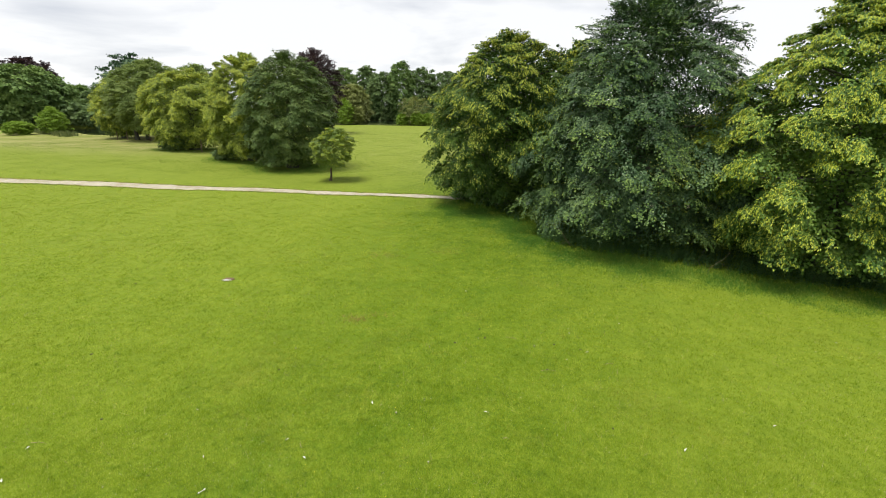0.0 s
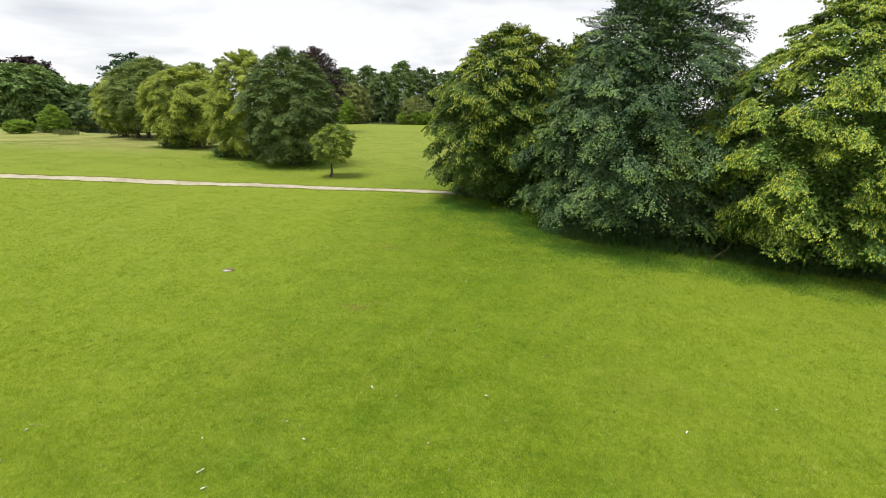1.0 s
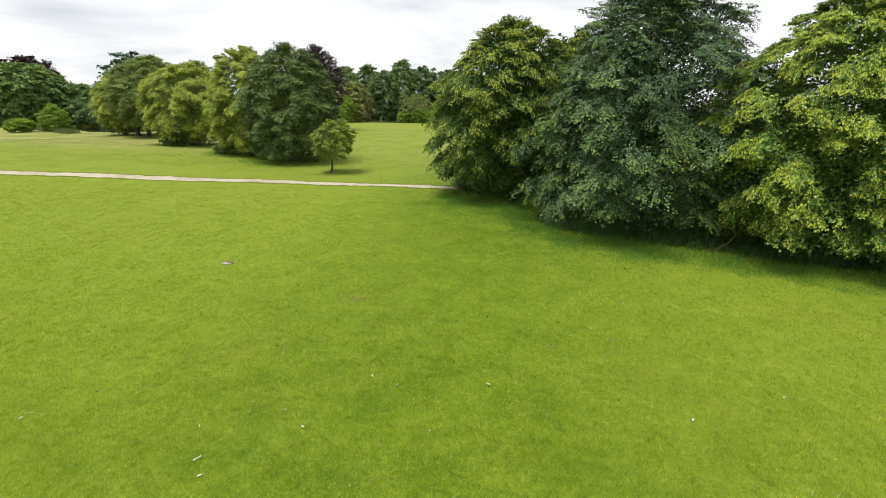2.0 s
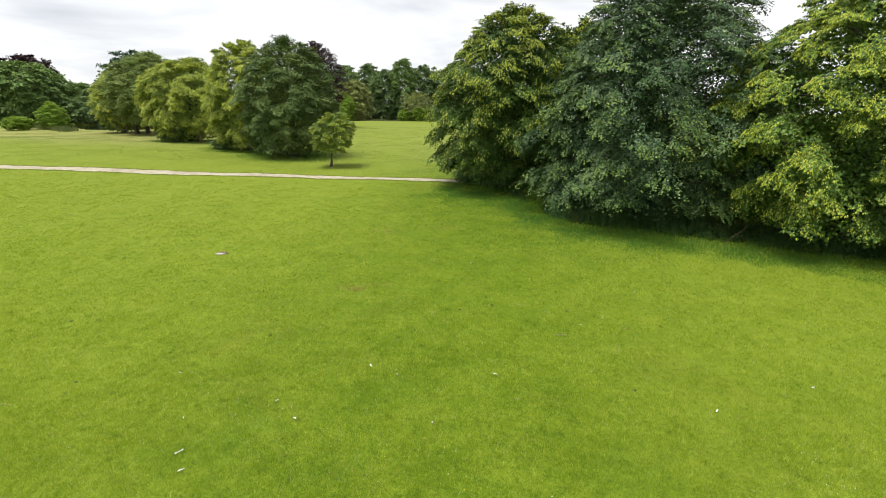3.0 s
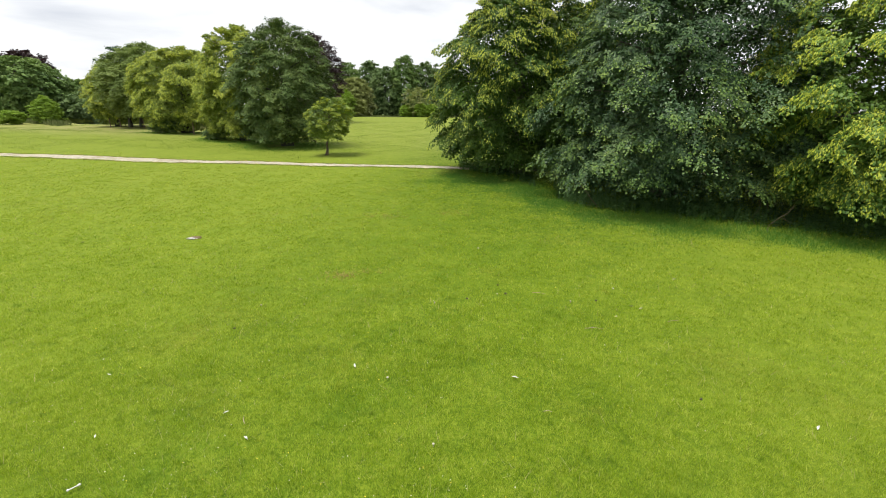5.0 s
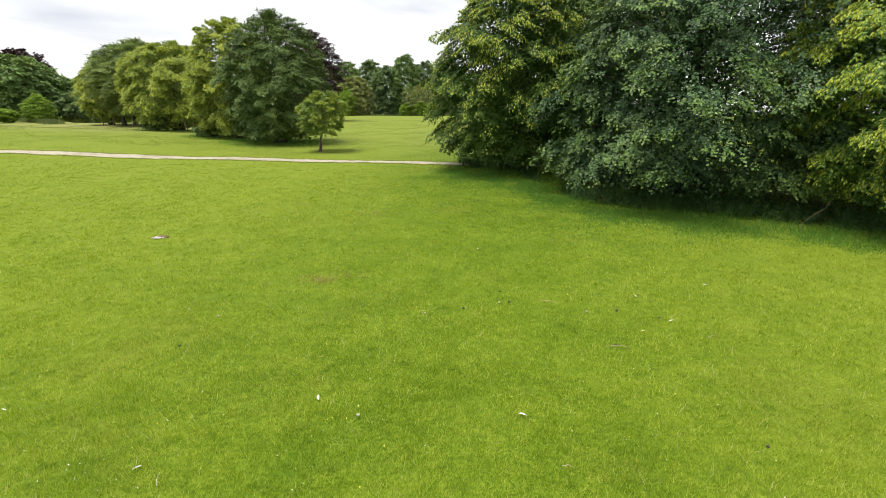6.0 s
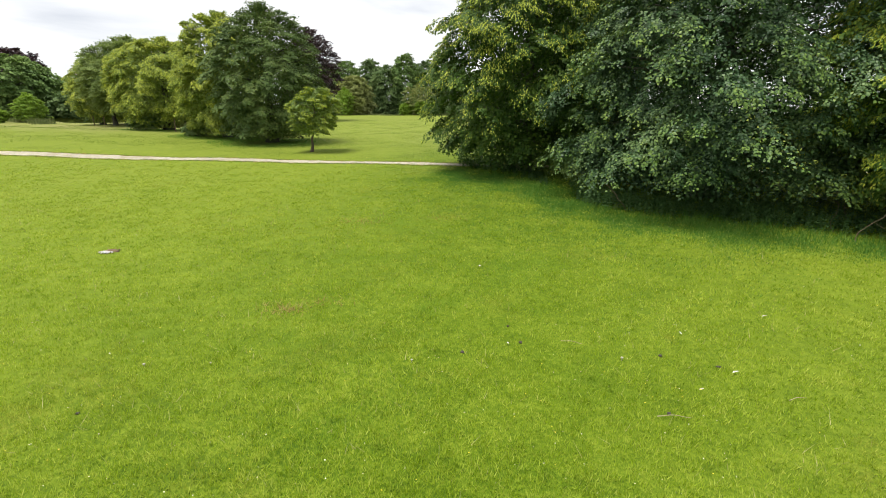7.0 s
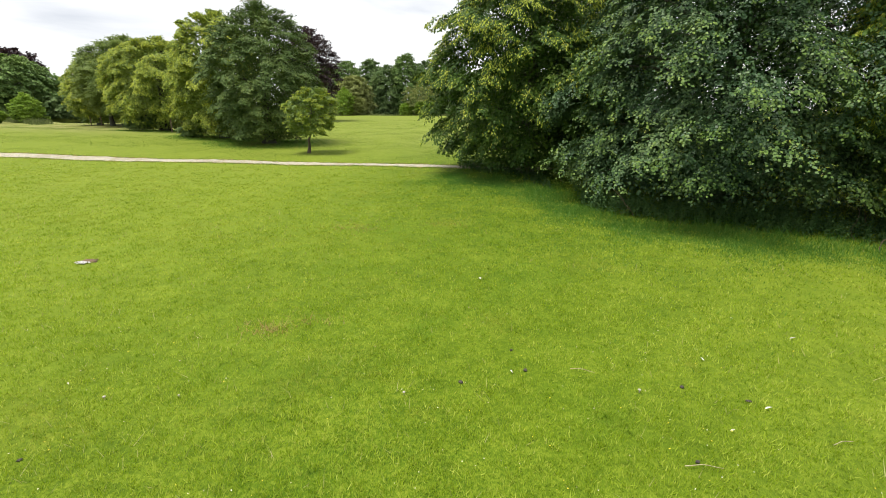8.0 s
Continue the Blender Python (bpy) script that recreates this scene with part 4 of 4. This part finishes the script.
def chalk_patch():
    """A scrape of bare soil with pale stones, where the turf is broken."""
    x0, y0 = -10.86, 18.9
    rng = np.random.default_rng(92)
    ob = new("soil_scrape", blob_mesh("soil_scrape", SOIL, rng, 0.27, 0.17, 0.055, 0.35))
    ob.matrix_world = pose(x0 + 0.06, y0 + 0.19, float(ground_z(x0, y0)) - 0.02, 0, 0, -10)
    tagged(ob, "small scrape of bare brown soil in the turf", "soil")
    stones = new("pale_stones")
    stones.matrix_world = pose(x0, y0, float(ground_z(x0, y0)) + 0.02, 0, 0, -12)
    shapes = [blob_mesh("stone", CHALK, rng, *rng.uniform(0.016, 0.034, 2), 0.018, 0.4) for _ in range(5)]
    for i in range(34):
        piece = child("stone", shapes[i % 5], stones)
        piece.location = (rng.normal(0, 0.10), rng.normal(0, 0.06), rng.uniform(0, 0.012))
        piece.rotation_euler = (0, 0, rng.uniform(0, 6))
    tagged(stones, "little heap of pale chalky stones", "stones")


def dry_patches():
    rng = np.random.default_rng(93)
    x, y = [], []
    for cx, cy, r, n in ((-4.1, 15.85, 0.24, 170), (-3.4, 16.3, 0.22, 40), (-4.75, 23.2, 0.5, 160), (-1.5, 24.2, 0.4, 60)):
        x.append(rng.normal(cx, r * 1.2, n))
        y.append(rng.normal(cy, r * 0.6, n))
    x, y = np.concatenate(x), np.concatenate(y)
    n = len(x)
    h = rng.uniform(0.04, 0.12, n)
    base = np.stack((x, y, ground_z(x, y)), axis=1)
    tip = base + np.concatenate((rng.normal(0, 1.0, (n, 2)) * h[:, None], h[:, None]), axis=1)
    tagged(new("dry_grass", blades_mesh("dry_grass", base, tip, rng.uniform(0.012, 0.02, n), DRY_BLADE)), "reddish dry grass in worn patches", "grass", kind="stuff")


def daisies():
    rng = np.random.default_rng(94)
    for name, material, n, r, label in (("daisies", PETAL, 2600, 0.0068, "scattered white daisies in the pasture"), ("buttercups", BUTTERCUP, 900, 0.0072, "scattered yellow buttercups in the pasture")):
        x, y = spread_over(rng, n * 2, 6.6, 30)
        keep = lattice(95, 120, x, y, 1.3) + rng.normal(0, 0.15, len(x)) > 0.52
        x, y = x[keep], y[keep]
        n = len(x)
        size = r * rng.uniform(0.6, 1.25, n) * (0.75 + y / 40)
        ang = np.arange(6) * math.tau / 6
        tilt = rng.normal(0, 0.25, (n, 2))
        ring = np.stack((np.cos(ang), np.sin(ang)), axis=1)
        px = x[:, None] + size[:, None] * ring[None, :, 0]
        py = y[:, None] + size[:, None] * ring[None, :, 1]
        pz = (ground_z(x, y) + rng.uniform(0.05, 0.09, n))[:, None] + (tilt[:, :1] * ring[None, :, 0] + tilt[:, 1:] * ring[None, :, 1]) * size[:, None]
        verts = np.stack((px, py, pz), axis=-1).reshape(-1, 3)
        tagged(new(name, quad_mesh(name, verts, 6, np.arange(len(verts)), material)), label, "flowers", kind="stuff")


def reeds():
    rng = np.random.default_rng(96)
    for x0, x1, y0, h, n in ((-104, -78, 90.0, 0.9, 2600), (-46, -10, 132.0, 0.6, 3000)):
        x = rng.uniform(x0, x1, n)
        y = y0 + rng.normal(0, 0.9, n) - (0.55 * (x + 90) if x0 < -60 else 0)
        hh = h * (0.4 + 0.9 * lattice(97, 60, x, y, 2.2)) * rng.uniform(0.5, 1.2, n)
        base = np.stack((x, y, ground_z(x, y) - 0.05), axis=1)
        tip = base + np.concatenate((rng.normal(0, 0.25, (n, 2)), hh[:, None]), axis=1)
        tagged(new("reeds", blades_mesh("reeds", base, tip, rng.uniform(0.06, 0.14, n), REED_BLADE)), "tall pale grass and reeds on the lake bank", "reeds", kind="stuff")


def rough_edges():
    """Coarser grass under the trees beyond the track and along its verges."""
    rng = np.random.default_rng(98)
    xs, ys, hs = [], [], []
    for cx, cy, r, n in ((-21.5, 50.2, 5.6, 9000), (-28.8, 54.0, 4.6, 5000), (-41.3, 62.8, 5.4, 4000)):
        a, q = rng.uniform(0, math.tau, n), r * np.abs(rng.normal(0.65, 0.2, n))
        xs.append(cx + q * np.cos(a)), ys.append(cy + q * np.sin(a)), hs.append(rng.uniform(0.03, 0.11, n))
    x = rng.uniform(-60, 8, 9000)
    y, half = track_line(x)
    side = rng.choice((-1.0, 1.0), 9000)
    xs.append(x), ys.append(y + side * (half + np.abs(rng.normal(0, 0.25, 9000)) - 0.05)), hs.append(rng.uniform(0.03, 0.09, 9000))
    x, y, h = np.concatenate(xs), np.concatenate(ys), np.concatenate(hs)
    base = np.stack((x, y, ground_z(x, y) - 0.01), axis=1)
    tip = base + np.concatenate((rng.normal(0, 0.4, (len(x), 2)) * h[:, None], h[:, None]), axis=1)
    tagged(new("rough_grass", blades_mesh("rough_grass", base, tip, rng.uniform(0.03, 0.06, len(x)), LONG_BLADE)), "coarse grass under trees and along the track", "grass", kind="stuff")


def dry_verge():
    """Thin, browned grass along both edges of the track."""
    rng = np.random.default_rng(100)
    n = 7000
    x = rng.uniform(-60, 8, n)
    y, half = track_line(x)
    y = y + rng.choice((-1.0, 1.0, 1.0), n) * (half + np.abs(rng.normal(0.05, 0.16, n)))
    h = rng.uniform(0.02, 0.07, n)
    base = np.stack((x, y, ground_z(x, y)), axis=1)
    tip = base + np.concatenate((rng.normal(0, 1.2, (n, 2)) * h[:, None], h[:, None]), axis=1)
    tagged(new("dry_grass", blades_mesh("dry_grass", base, tip, rng.uniform(0.03, 0.06, n), DRY_BLADE)), "browned thin grass along the track's edges", "grass", kind="stuff")


def loose_gravel():
    rng = np.random.default_rng(99)
    n = 3500
    x = rng.uniform(-60, 6, n)
    y, half = track_line(x)
    y = y + rng.uniform(-0.85, 0.85, n) * half
    r = rng.uniform(0.015, 0.05, n)[:, None]
    c = np.stack((x, y, ground_z(x, y) + 0.035), axis=1)
    a = rng.uniform(0, math.tau, n)
    e1 = np.stack((np.cos(a), np.sin(a), 0 * a), axis=1) * r
    e2 = np.stack((-np.sin(a), np.cos(a), 0 * a), axis=1) * r * 0.8
    top = UP * r * 0.8
    verts = np.stack((c + e1, c + e2, c - e1, c - e2, c + top), axis=1).reshape(-1, 3)
    i = np.arange(n)[:, None] * 5
    faces = np.concatenate([i + np.array(f) for f in ((0, 1, 4), (1, 2, 4), (2, 3, 4), (3, 0, 4))], axis=0)
    tagged(new("loose_gravel", quad_mesh("loose_gravel", verts, 3, faces, STONE)), "loose pale gravel on the track", "gravel", kind="stuff")


long_grass()
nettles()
small_things()
chalk_patch()
dry_patches()
daisies()
reeds()
dark_edge()
far_tufts()
rough_edges()
dry_verge()
loose_gravel()


def dead_branch(x, y, height, turn, seed):
    """A bare twig that hangs out of the low boughs and touches the ground, with two side shoots."""
    rng = np.random.default_rng(seed)
    ob = new("dead_branch")
    ob.matrix_world = pose(x, y, float(ground_z(x, y)), 0, 0, turn)
    s = np.linspace(0, 1, 8)
    line = np.stack((0.9 * s ** 1.4 * height, 0.12 * np.sin(s * 6), height * s), axis=1) + rng.normal(0, 0.015, (8, 3))
    line[0] = (0, 0, -0.02)
    child("stem", tube_mesh("stem", line, np.linspace(0.012, 0.007, 8), TWIG, 6), ob)
    for k, bend in ((2, 0.35), (4, -0.3)):
        start = line[k]
        shoot = np.stack([start + np.array((0.25 * q, bend * q, -0.3 * q + 0.1 * q * q)) for q in np.linspace(0, 1, 5)])
        child("shoot", tube_mesh("shoot", shoot, np.linspace(0.006, 0.003, 5), TWIG, 5), ob)
    tagged(ob, "bare brown twig hanging from low boughs", "branch", "dead twigs under the trees")


for i, (x, y, h, turn) in enumerate(((10.72, 22.3, 1.1, 20), (10.9, 23.6, 0.9, 70), (5.05, 26.2, 1.1, 160), (12.0, 24.6, 1.0, 100), (15.0, 21.7, 0.8, 60))):
    dead_branch(x, y, h, turn, 300 + i)


def wooden_post(x, y, height):
    bm = bmesh.new()
    bmesh.ops.create_cone(bm, cap_ends=True, segments=8, radius1=0.07, radius2=0.06, depth=height)
    bmesh.ops.translate(bm, verts=bm.verts, vec=(0, 0, height / 2))
    for v in bm.verts:
        if v.co.z > height * 0.9:
            v.co.z += v.co.x * 0.5
    me = bpy.data.meshes.new("wooden_post")
    bm.to_mesh(me)
    bm.free()
    me.materials.append(TWIG)
    ob = new("wooden_post", me)
    ob.matrix_world = pose(x, y, float(ground_z(x, y)) - 0.05)
    tagged(ob, "weathered wooden guard post under the trees", "post", "posts under the trees")


for x, y in ((-37.6, 60.0), (-63.0, 78.6), (-65.2, 79.0), (-58.0, 77.6), (-55.6, 77.4), (-47.6, 66.0)):
    wooden_post(x, y, 1.5)
